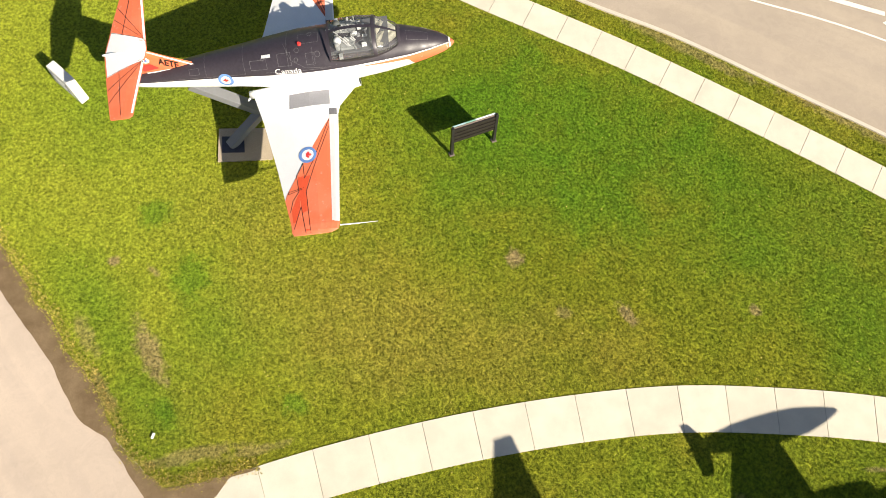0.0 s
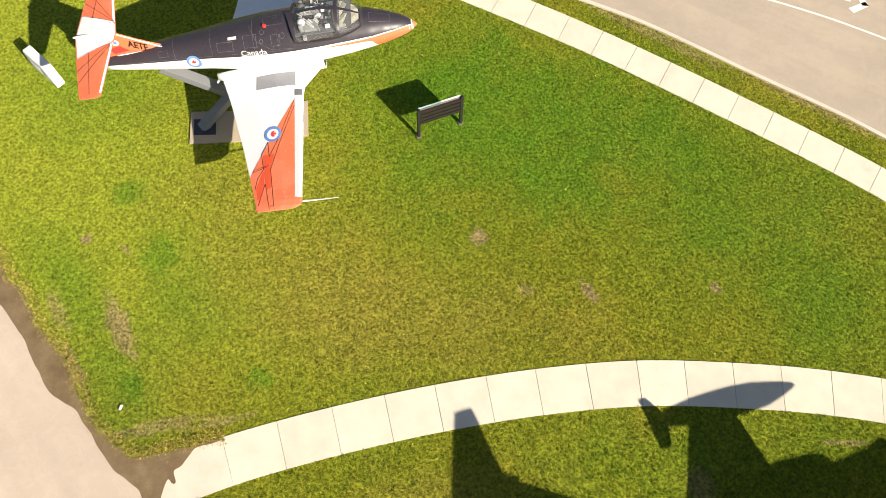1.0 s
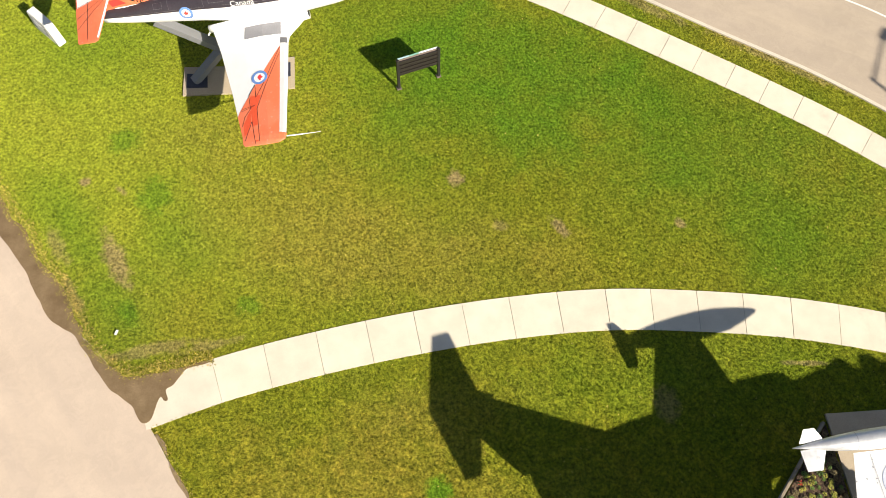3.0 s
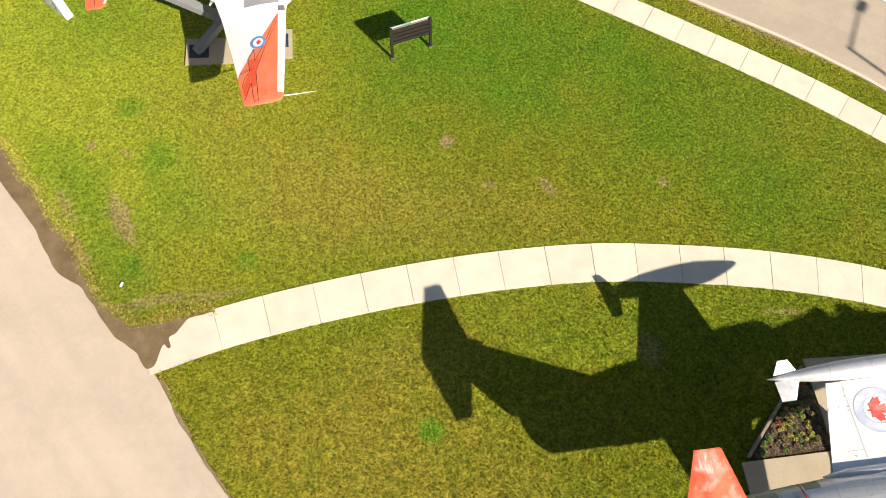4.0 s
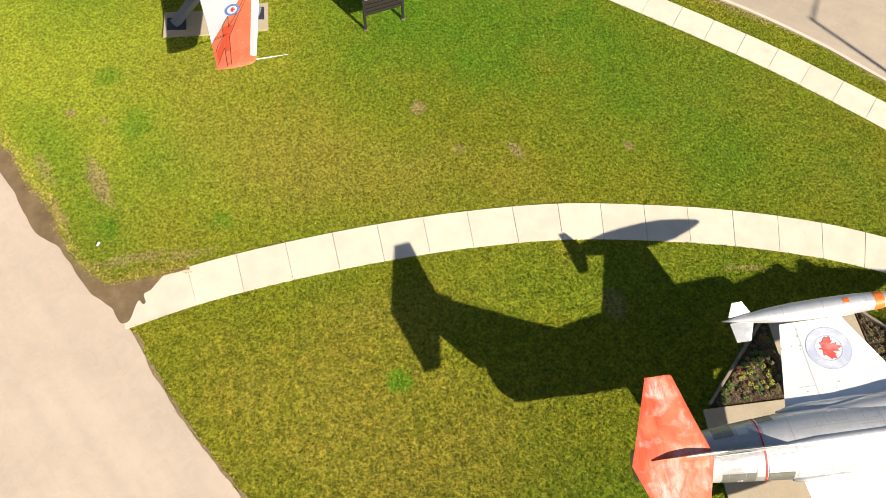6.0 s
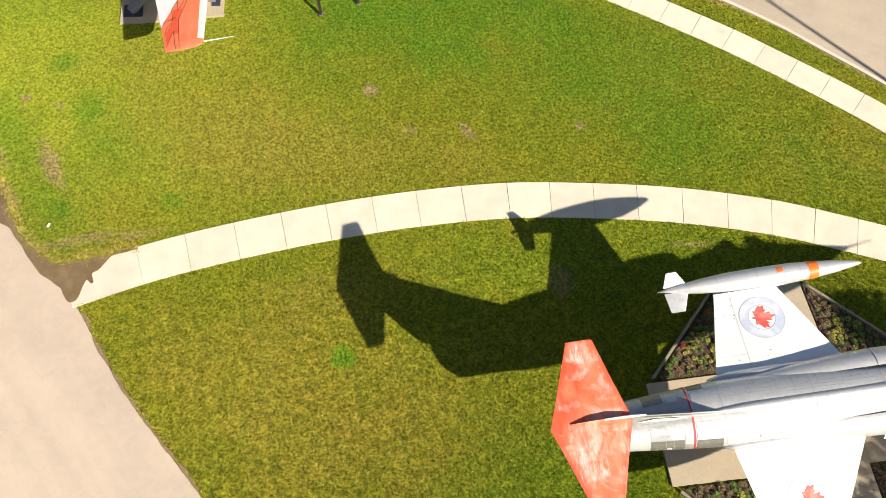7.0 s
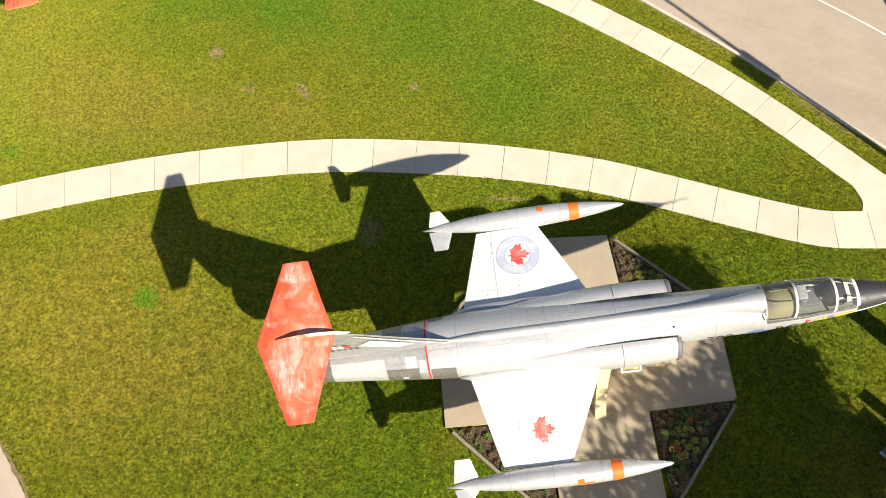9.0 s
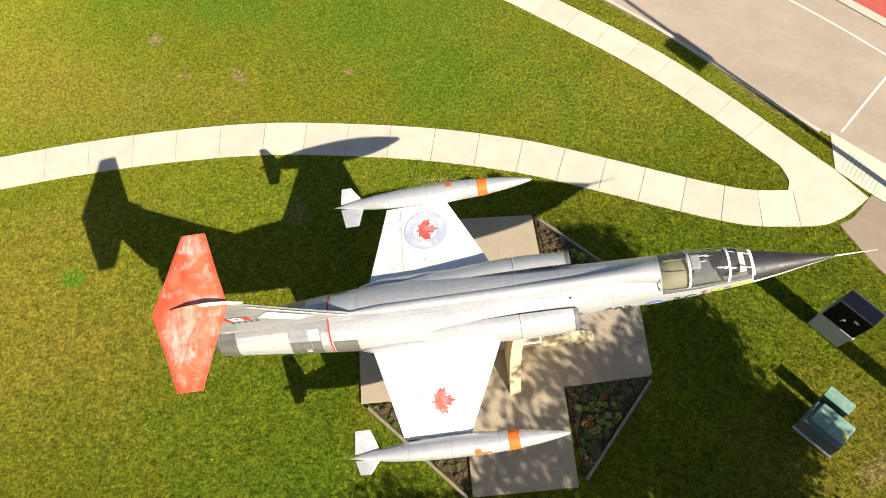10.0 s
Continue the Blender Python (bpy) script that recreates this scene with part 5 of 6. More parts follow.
bm = bmesh.new()
box(bm, (-2.75, 0, 0.93), (1.8, 1.1, 0.05))
part("cockpit_floor", bm, DARKGREY, trainer)
for sgn in (1, -1):
    bm = bmesh.new()
    box(bm, (-3.05, sgn * 0.29, 1.02), (0.42, 0.40, 0.10), bevel=0.03)
    box(bm, (-3.32, sgn * 0.29, 1.12), (0.12, 0.40, 0.28), bevel=0.04)
    seat = part("ejection_seat", bm, SEATGREY, trainer)
    bm = bmesh.new()
    bmesh.ops.create_uvsphere(bm, u_segments=14, v_segments=10, radius=0.12, matrix=Matrix.Translation((-3.30, sgn * 0.29, 1.20)))
    part("head_rest", bm, OFFWHITE if sgn < 0 else TUB, seat, smooth=True)
    for k in range(9):
        bm = bmesh.new()
        y = sgn * 0.29 + 0.30 * (noise.random() - 0.5)
        x = -3.0 + 0.5 * (noise.random() - 0.5)
        rod(bm, (x, y, 1.06), (x - 0.12, y + 0.10, 1.12), 0.018, n=6)
        part("harness_strap", bm, OFFWHITE, seat)
rc = random.Random(21)
for k in range(44):
    x, y = rc.uniform(-3.5, -2.45), rc.uniform(-0.46, 0.46)
    bm = bmesh.new()
    if k % 2:
        a = Vector((x, y, rc.uniform(0.96, 1.12)))
        rod(bm, a, a + Vector((rc.uniform(-0.16, 0.16), rc.uniform(-0.16, 0.16), rc.uniform(-0.05, 0.08))), rc.uniform(0.012, 0.025), n=6)
    else:
        box(bm, (x, y, rc.uniform(0.95, 1.05)), (rc.uniform(0.05, 0.16), rc.uniform(0.05, 0.14), rc.uniform(0.04, 0.12)), pose(0, 0, 0, 0, 0, rc.uniform(-6, 6)), 0.008)
    part("cockpit_fitting", bm, rc.choice((OFFWHITE, OFFWHITE, SEATGREY, GREYPANEL, SEATGREY, WHITE)), trainer)
bm = bmesh.new()
box(bm, (-2.32, -0.05, 0.99), (0.16, 0.5, 0.10), bevel=0.04)
part("instrument_cowl", bm, TUB, trainer)
bm = bmesh.new()
rows_ = []
for x, w, z in ((-2.2, 0.50, 0.97), (-2.05, 0.47, 0.96), (-1.9, 0.41, 0.93), (-1.75, 0.30, 0.89), (-1.64, 0.18, 0.85)):
    rows_.append([bm.verts.new((x, w * f, z + 0.015 * math.sin(9 * f + 20 * x))) for f in (-1, -0.6, -0.2, 0.2, 0.6, 1)])
for a, b in zip(rows_, rows_[1:]):
    for k in range(5):
        bm.faces.new((a[k], a[k + 1], b[k + 1], b[k]))
bmesh.ops.solidify(bm, geom=list(bm.faces), thickness=0.012)
part("screen_cover", bm, CREAM, trainer, "cream cover under the windscreen")

# ---- pylon under the trainer ----
pylon = tagged(new("steel_pylon"), "grey welded steel pylon holding the trainer jet", "pylon")


def beam(name, a, b, w, h, mat=None):
    a, b = Vector(a), Vector(b)
    bm = bmesh.new()
    d = b - a
    m = Matrix.Translation((a + b) / 2) @ d.to_track_quat("X", "Z").to_matrix().to_4x4()
    box(bm, (0, 0, 0), (d.length, w, h), m, 0.015)
    return part(name, bm, mat or STEEL, pylon)


HUB = (-10.75, 20.10, 0.95)
beam("strut", (-11.92, 19.38, 0.10), HUB, 0.30, 0.26)
beam("strut", (-8.70, 19.68, 0.10), HUB, 0.30, 0.26)
beam("tail_arm", HUB, (-12.75, 20.40, 2.2), 0.34, 0.26)
beam("nose_arm", HUB, (-8.6, 20.35, 2.6), 0.34, 0.26)
tpad = tagged(new("trainer_pad"), "tan concrete footing slabs under the trainer pylon", "concrete pad", kind="structure")
for pts in ([(-12.34, 18.86), (-10.6, 18.81), (-10.55, 19.98), (-12.29, 20.08)], [(-10.5, 18.83), (-8.44, 18.86), (-8.39, 20.23), (-10.45, 20.03)]):
    bm = bmesh.new()
    prism(bm, pts, -0.05, 0.05)
    part("slab", bm, PAD, tpad)
bm = bmesh.new()
prism(bm, [(-12.2, 19.16), (-11.48, 19.12), (-11.48, 19.71), (-12.19, 19.76)], 0.05, 0.075)
part("base_plate", bm, NAVY, pylon)
bm = bmesh.new()
prism(bm, [(-8.89, 19.38), (-8.56, 19.36), (-8.54, 19.98), (-8.87, 20.0)], 0.05, 0.075)
part("base_plate", bm, NAVY, pylon)


# ---- wet mud at the driveway's edge ----
def ragged(pts, step=0.12, amp=0.06, seed=0.0):
    """A smooth line through pts with an uneven edge."""
    line = spline(pts, step)
    return [p + Vector((noise.noise((p.x * 2.3, p.y * 2.3, seed)), noise.noise((p.x * 2.3, p.y * 2.3, seed + 5)), 0)) * amp * 2 for p in line]


bm = bmesh.new()
outer = ragged([(-24.0, 26.5), (-21.0, 20.4), (-19.2, 17.2), (-17.84, 14.88), (-17.19, 13.97), (-16.63, 12.89), (-15.93, 11.91), (-15.39, 10.8), (-14.98, 9.91), (-14.34, 9.21), (-13.8, 8.80), (-12.94, 8.86), (-12.06, 9.02), (-11.3, 9.10)], seed=1.0)
inner = ragged([(-11.4, 9.04), (-12.06, 8.88), (-12.35, 8.66), (-12.53, 8.44), (-12.70, 8.30), (-12.65, 8.04), (-12.74, 7.98), (-12.84, 8.10), (-12.98, 7.86), (-13.08, 7.57), (-13.22, 7.38), (-13.42, 7.42), (-13.72, 7.95), (-14.25, 8.40), (-14.67, 8.97), (-15.06, 9.65), (-15.59, 10.40), (-16.15, 10.83), (-16.67, 11.65), (-17.11, 12.63), (-17.69, 13.49), (-19.1, 15.7), (-21.6, 20.2), (-24.5, 26.0)], 0.06, 0.028, 2.0)
prism(bm, xy(outer) + xy(inner), -0.05, 0.006)
tagged(part("mud_strip", bm, MUD), "wet brown mud washed along the driveway edge", "mud", kind="structure")

# bare soil between the driveway and the turf
rim = [p for p in edge if -12 < p.y < 7.0]
soil_in, soil_out = ragged(xy(offset(rim, -0.01)), 0.06, 0.05, 3.0), ragged(xy(offset(rim, 0.08)), 0.06, 0.07, 4.0)
bm = bmesh.new()
prism(bm, xy(soil_in) + xy(soil_out)[::-1], -0.05, 0.004)
tagged(part("soil_edge", bm, plain("dry_brown_soil", (0.22, 0.155, 0.09), 0.95, vary=0.5, scale=9)), "crumbly brown soil along the driveway edge", "soil", kind="structure")

# ---- median and arrow on the road ----
REDPAVE = plain("red_stamped_concrete", (0.50, 0.10, 0.075), 0.8, vary=0.25, scale=6)
bm = bmesh.new()
prism(bm, [(22.9, 13.96), (23.15, 13.56), (24.45, 12.01), (27.95, 7.71), (31.95, 1.71), (34.95, 3.71), (28.45, 12.71), (24.95, 16.21), (23.55, 15.51), (22.9, 14.61)], -0.1, 0.05)
median = tagged(part("median", bm, KERB), "concrete kerbed road median paved in red", "median", kind="structure")
bm = bmesh.new()
prism(bm, [(23.3, 14.01), (23.55, 13.66), (24.7, 12.31), (28.25, 7.91), (31.95, 2.61), (34.25, 3.91), (28.15, 12.31), (24.85, 15.71), (23.75, 15.11), (23.3, 14.51)], 0.0, 0.056)
part("red_paving", bm, REDPAVE, median)
bm = bmesh.new()
for pts in ([(10.42, 24.05), (10.5, 24.25), (12.5, 23.36), (12.42, 23.18)], [(12.24, 22.88), (12.38, 22.64), (13.1, 22.92), (13, 23.14)], [(12.84, 22.96), (13.1, 22.92), (12.92, 23.65), (12.67, 23.62)]):
    prism(bm, pts, -0.03, -0.015)
tagged(part("road_arrow", bm, LINE), "white painted arrow on the asphalt", "road marking", kind="structure")

# ---- flower beds round the pad ----
def make_mulch():
    m = Mat("bark_mulch", 0.9, spec=0.2)
    c = m.ramp(m.voronoi(26, "F1", "Color"), (0.1, (0.035, 0.023, 0.016)), (0.6, (0.10, 0.066, 0.044)), (0.95, (0.21, 0.14, 0.09)))
    m.color(m.mix(m.grey(m.noise(3, 4), 0.4, 0.6, 0, 0.4), c, (0.03, 0.022, 0.016)))
    m.bump(m.mix(0.5, m.noise(30, 4, 0.75), m.voronoi(26, "F1", "Color")), 0.9, 0.03)
    return m.m


SOIL = make_mulch()
BORDER = plain("weathered_timber", (0.27, 0.225, 0.17), 0.85, vary=0.3, scale=6)
BEDS = [[(10.03, -0.80), (12.46, -0.72), (10.12, -3.42)], [(6.94, -0.74), (6.90, -3.56), (4.28, -0.70)], [(4.38, 2.52), (6.90, 2.52), (6.90, 5.04)], [(10.05, 2.50), (10.02, 5.07), (12.52, 2.45)]]
BORDERS = [((12.56, -0.80), (10.16, -3.46)), ((4.22, -0.78), (6.83, -3.62)), ((4.29, 2.58), (6.84, 5.12)), ((10.05, 5.13), (12.60, 2.49))]
for tri in BEDS:
    bm = bmesh.new()
    prism(bm, tri, -0.05, 0.03)
    tagged(part("bed_soil", bm, SOIL), "dark garden soil in a triangular bed", "soil", kind="structure")
for a, b in BORDERS:
    a, b = Vector((*a, 0.04)), Vector((*b, 0.04))
    border = tagged(new("bed_border"), "weathered timber edging boards beside a flower bed", "garden edging", group="bed borders")
    for k in range(2):
        p, q = a.lerp(b, k / 2 + 0.003), a.lerp(b, (k + 1) / 2 - 0.003)
        bm = bmesh.new()
        mm = Matrix.Translation((p + q) / 2) @ (q - p).to_track_quat("X", "Z").to_matrix().to_4x4()
        box(bm, (0, 0, 0), ((q - p).length, 0.09, 0.14), mm, 0.012)
        part("edging_board", bm, BORDER, border)


def make_leafy(name, lo, hi):
    m = Mat(name, 0.6, spec=0.3)
    m.color(m.mix(m.island(), m.mix(m.random(), lo, hi), tuple(v * 1.25 for v in hi)))
    return m.m


PLANTS = [make_leafy("lime_leaves", (0.14, 0.17, 0.02), (0.32, 0.30, 0.05)), make_leafy("green_leaves", (0.04, 0.09, 0.015), (0.10, 0.17, 0.03)), make_leafy("bronze_leaves", (0.07, 0.055, 0.028), (0.15, 0.115, 0.05))]
PETAL = plain("red_petals", (0.62, 0.02, 0.02), 0.5)


def leaf_clump(bm, rnd, n, r, h, size):
    """Small bent leaves round a middle."""
    for k in range(n):
        a = 2 * math.pi * (k + rnd.random()) / n * 2.4
        q = r * math.sqrt(rnd.random())
        z = h * (0.35 + 0.65 * (1 - q / r) * rnd.uniform(0.6, 1.0))
        c = Vector((q * math.cos(a), q * math.sin(a), z))
        d = Vector((math.cos(a + rnd.uniform(-0.6, 0.6)), math.sin(a + rnd.uniform(-0.6, 0.6)), rnd.uniform(-0.3, 0.5))).normalized()
        w = d.cross(Vector((0, 0, 1))).normalized() * size * 0.34
        t = d * size
        up = Vector((0, 0, size * 0.15))
        v = [bm.verts.new(p) for p in (c - t * 0.5, c + w + up, c + t * 0.5, c - w + up)]
        bm.faces.new((v[0], v[1], v[2])), bm.faces.new((v[0], v[2], v[3]))


rnd = random.Random(4)
protos = []
for k, (mat, nm, lab) in enumerate(((PLANTS[0], "bedding_plant", "low yellow-green bedding plant in dark soil"), (PLANTS[1], "bedding_plant", "low dark green bedding plant in dark soil"), (PLANTS[2], "bedding_plant", "low bronze-leaved bedding plant in dark soil"), (PLANTS[1], "flowering_plant", "small bedding plant with red flowers"))):
    thing = tagged(new(nm), lab, "plant", group="bedding plants")
    bm = bmesh.new()
    leaf_clump(bm, rnd, 34, 0.085, 0.12, 0.055)
    part("leaves", bm, mat, thing)
    if k == 3:
        bm = bmesh.new()
        leaf_clump(bm, rnd, 12, 0.09, 0.20, 0.05)
        part("blooms", bm, PETAL, thing, "red blooms")["kind"] = "stuff"
    protos.append(thing)
used = [False] * 4


def inside(p, tri):
    sg = [(tri[(k + 1) % 3][0] - tri[k][0]) * (p[1] - tri[k][1]) - (tri[(k + 1) % 3][1] - tri[k][1]) * (p[0] - tri[k][0]) for k in range(3)]
    return all(v > 0.12 for v in sg) or all(v < -0.12 for v in sg)


for bed, tri in enumerate(BEDS):
    xs_, ys_ = [p[0] for p in tri], [p[1] for p in tri]
    mx, my = sum(xs_) / 3, sum(ys_) / 3
    gx = min(xs_)
    while gx < max(xs_):
        gy = min(ys_)
        while gy < max(ys_):
            p = (gx + rnd.uniform(-0.07, 0.07), gy + rnd.uniform(-0.07, 0.07))
            if inside(p, tri) and rnd.random() < 0.92:
                near = math.hypot(p[0] - mx, p[1] - my)
                w = rnd.random()
                k = 0 if (near < 0.60 and w < 0.7) else 3 if w > 0.96 else 1 if w > 0.70 else 2
                sc = rnd.uniform(0.7, 1.35)
                m = pose(p[0], p[1], 0.03, 0, 0, rnd.uniform(0, 360)) @ Matrix.Diagonal((sc, sc, sc, 1))
                if not used[k]:
                    protos[k].matrix_world, used[k] = m, True
                else:
                    c = copy_thing(protos[k], m)
                    c.matrix_world = m
            gy += 0.185
        gx += 0.185

# ---- information sign ----
SLAT = plain("dark_brown_rails", (0.020, 0.016, 0.014), 0.45, vary=0.25, scale=5)
# paler than the rails, so that the gaps imitate their sunlit top edges
BACKING = plain("brown_backing_board", (0.17, 0.135, 0.115), 0.5, vary=0.2, scale=4)
IRON = plain("black_iron", (0.020, 0.018, 0.018), 0.45, vary=0.3)
sign = tagged(new("information_sign"), "dark brown slatted information sign on two posts on the lawn", "sign")
sign.matrix_world = pose(-4.0, 18.75, 0, 0, 0, 15.8)
LEAN_BACK = pose(0, 0, 0, -6.5, 0, 0)
for sx in (-0.77, 0.77):
    bm = bmesh.new()
    box(bm, (sx, 0, 0.69), (0.10, 0.10, 1.42), LEAN_BACK, 0.012)
    post_ = part("post", bm, IRON, sign)
    bm = bmesh.new()
    box(bm, (sx, 0, 0.02), (0.17, 0.17, 0.04), bevel=0.01)
    part("foot_plate", bm, BACKING, post_)
bm = bmesh.new()
box(bm, (0, 0.045, 1.0), (1.50, 0.03, 0.70), LEAN_BACK, 0.006)
part("backing_board", bm, BACKING, sign)
for k in range(4):
    bm = bmesh.new()
    box(bm, (0, -0.005, 0.715 + 0.175 * k), (1.44, 0.07, 0.125), LEAN_BACK, 0.012)
    part("rail", bm, SLAT, sign)
for x0, x1, rgb, nm in ((-0.75, -0.30, (0.28, 0.42, 0.46), "teal"), (-0.30, 0.05, (0.16, 0.34, 0.27), "green"), (0.05, 0.75, (0.66, 0.70, 0.72), "white")):
    bm = bmesh.new()
    box(bm, ((x0 + x1) / 2, 0.075, 1.03), (x1 - x0 - 0.002, 0.028, 0.74), LEAN_BACK, 0.004)
    part("printed_panel", bm, plain("printed_" + nm, rgb, 0.3, vary=0.15, scale=8), sign, "printed panel in pale blue, green and white")

# ---- marker stone ----
STONE = make_concrete("white_marker_stone", (0.78, 0.77, 0.74), False)
marker = tagged(new("marker_stone"), "white angular marker stone with a dark plaque on the lawn", "monument")
marker.matrix_world = pose(-17.09, 22.02, 0, 0, 0, -47)
bm = bmesh.new()
prof = [(-0.62, 0.0), (0.74, 0.0), (0.70, 0.14), (0.42, 0.86), (-0.54, 0.92), (-0.60, 0.80)]
lo = [bm.verts.new((x, -0.15, z)) for x, z in prof]
hi = [bm.verts.new((x, 0.15, z)) for x, z in prof]
bm.faces.new(lo), bm.faces.new(hi[::-1])
for k in range(len(prof)):
    bm.faces.new((lo[k], lo[(k + 1) % 6], hi[(k + 1) % 6], hi[k]))
bmesh.ops.bevel(bm, geom=list(bm.edges), offset=0.015, segments=2, affect="EDGES")
part("stone", bm, STONE, marker)
bm = bmesh.new()
box(bm, (-0.06, -0.158, 0.47), (0.8, 0.02, 0.55), bevel=0.006)
plaque = part("plaque", bm, GREYPANEL, marker, "mottled grey plaque")
for k in range(6):
    bm = bmesh.new()
    box(bm, (-0.06, -0.171, 0.68 - 0.08 * k), (0.66 - 0.1 * (k % 3), 0.006, 0.032))
    part("text_bar", bm, OFFWHITE, plaque)

# ---- cabinets ----
CABGREY = plain("pale_grey_cabinet", (0.46, 0.47, 0.48), 0.45, vary=0.08)
CABBLACK = plain("black_panel", (0.008, 0.006, 0.006), 0.75, vary=0.3, spec=0.15)
CABDARK = plain("dark_grey_hood", (0.062, 0.060, 0.070), 0.6, vary=0.15)
kiosk = tagged(new("control_cabinet"), "pale grey metal cabinet with black front panel on the lawn", "cabinet")
kiosk.matrix_world = pose(18.3, 0.27, 0)


def frustum(lo, hi):
    """A closed block between two rings of four corners, rounded at its edges."""
    bm = bmesh.new()
    a, b = [bm.verts.new(p) for p in lo], [bm.verts.new(p) for p in hi]
    bm.faces.new(a[::-1]), bm.faces.new(b)
    for k in range(4):
        bm.faces.new((a[k], a[(k + 1) % 4], b[(k + 1) % 4], b[k]))
    bmesh.ops.recalc_face_normals(bm, faces=bm.faces)
    bmesh.ops.bevel(bm, geom=list(bm.edges), offset=0.014, segments=2, affect="EDGES")
    return bm


FOOT = [Vector(p) for p in ((-0.62, 0.23, 0.0), (0.01, -0.63, 0.0), (0.49, -0.30, 0.0), (-0.14, 0.56, 0.0))]
SILL = [p + Vector((0.06, -0.09, 0.90)) for p in FOOT]
HEAD = [p + Vector((0.14, -0.20, 2.0)) for p in FOOT]
part("body", frustum(FOOT, SILL), CABGREY, kiosk)
lift_ = Vector((0, 0, 0.003))
part("hood", frustum([p + lift_ for p in SILL], HEAD), CABDARK, kiosk, "dark grey hood")
out_ = (SILL[1] - SILL[0]).cross(HEAD[0] - SILL[0]).normalized()
if out_.x > 0:
    out_ = -out_


def on_front(u, v, lift=0.0):
    """A place on the sloping front, u along it and v up it, from 0 to 1."""
    return SILL[0].lerp(SILL[1], u).lerp(HEAD[0].lerp(HEAD[1], u), v) + out_ * lift


def front_block(u0, u1, v0, v1, t):
    return frustum([on_front(u, v, -0.004) for u, v in ((u0, v0), (u1, v0), (u1, v1), (u0, v1))], [on_front(u, v, t) for u, v in ((u0, v0), (u1, v0), (u1, v1), (u0, v1))])


panel = part("panel", front_block(0.015, 0.985, 0.02, 0.985, 0.016), CABBLACK, kiosk, "black panel")
bm = bmesh.new()
rod(bm, on_front(0.46, 0.45, 0.01), on_front(0.46, 0.45, 0.05), 0.035, n=14)
rod(bm, on_front(0.46, 0.45, 0.045), on_front(0.40, 0.36, 0.05), 0.012, n=8)
part("lock_handle", bm, OFFWHITE, panel)
for v in (0.64, 0.70):
    bm = bmesh.new()
    rod(bm, on_front(0.62, v, 0.022), on_front(0.76, v, 0.022), 0.010, n=6)
    part("label_bar", bm, GREYPANEL, panel)
bm = bmesh.new()
rod(bm, on_front(0.60, 0.0, 0.012), on_front(1.0, 0.0, 0.012), 0.022, n=8)
part("sill_edge", bm, OFFWHITE, kiosk, "pale bar along part of the sill")
for p in (SILL[1], SILL[3]):
    bm = bmesh.new()
    box(bm, (p.x, p.y, p.z + 0.01), (0.06, 0.05, 0.05), bevel=0.008)
    part("corner_cap", bm, WHITE, kiosk)

TGREEN = plain("transformer_green", (0.055, 0.135, 0.10), 0.4, vary=0.12)
TMINT = make_faded("chalky_green_paint", (0.16, 0.31, 0.245), (0.36, 0.50, 0.43), 0.7)
trafo = tagged(new("transformer_box"), "green metal transformer box with chalky lid and steel base", "transformer box")
trafo.matrix_world = pose(16.94, -2.80, 0, 0, 0, -52.5)
bm = bmesh.new()
box(bm, (0, 0.0, 0.35), (1.18, 0.78, 0.70), bevel=0.02)
tb = part("body", bm, plain("grey_green_steel", (0.12, 0.155, 0.135), 0.5, vary=0.15), trafo)
bm = bmesh.new()
box(bm, (0, -0.40, 0.05), (1.22, 0.06, 0.09), bevel=0.008)
part("base_rail", bm, OFFWHITE, trafo, "pale steel base rail")
bm = bmesh.new()
box(bm, (0.06, 0.10, 0.73), (1.02, 0.66, 0.10), bevel=0.045)
lid = part("lid", bm, TMINT, trafo, "chalky mint green lid")
bm = bmesh.new()
box(bm, (0.02, 0.10, 0.782), (0.012, 0.60, 0.008))
part("lid_seam", bm, TGREEN, lid)
bm = bmesh.new()
box(bm, (0.48, 0.0, 0.782), (0.10, 0.14, 0.008))
part("warning_label", bm, YELLOW, lid)
meter = tagged(new("meter_box"), "narrow green metal box beside the transformer", "utility box")
meter.matrix_world = pose(17.40, -2.19, 0, 0, 0, -52.5)
bm = bmesh.new()
box(bm, (0, 0, 0.42), (0.76, 0.34, 0.84), bevel=0.015)
part("body", bm, TGREEN, meter)
bm = bmesh.new()
box(bm, (0, 0, 0.86), (0.80, 0.38, 0.05), bevel=0.012)
part("cap", bm, TMINT, meter)

# ---- lamp post with a banner ----
POLE = plain("galvanised_pole", (0.40, 0.41, 0.42), 0.4, 0.6)
lamp = tagged(new("street_lamp"), "tall galvanised street lamp with a banner beside the road", "street lamp")
lamp.matrix_world = pose(22.75, 3.98, 0)
bm = bmesh.new()
rod(bm, (0, 0, 0), (0, 0, 11.2), 0.12, 0.065, 14)
part("pole", bm, POLE, lamp)
bm = bmesh.new()
box(bm, (0, 0, 0.08), (0.5, 0.5, 0.3), bevel=0.03)
part("footing", bm, KERB, lamp)
bm = bmesh.new()
rod(bm, (0, 0, 11.1), (1.28, 1.55, 11.35), 0.045, 0.035, 10)
part("arm", bm, POLE, lamp)
bm = bmesh.new()
box(bm, (0, 0, 0), (0.62, 0.28, 0.14), pose(1.48, 1.79, 11.35, 0, 0, 50.5), 0.04)
part("lamp_head", bm, DARKGREY, lamp)
bm = bmesh.new()
box(bm, (0, 0, 6.35), (0.92, 0.03, 1.2), pose(-0.38, 0.05, 0, 0, 0, 40), 0.008)
part("banner", bm, RED, lamp, "plain banner plate")
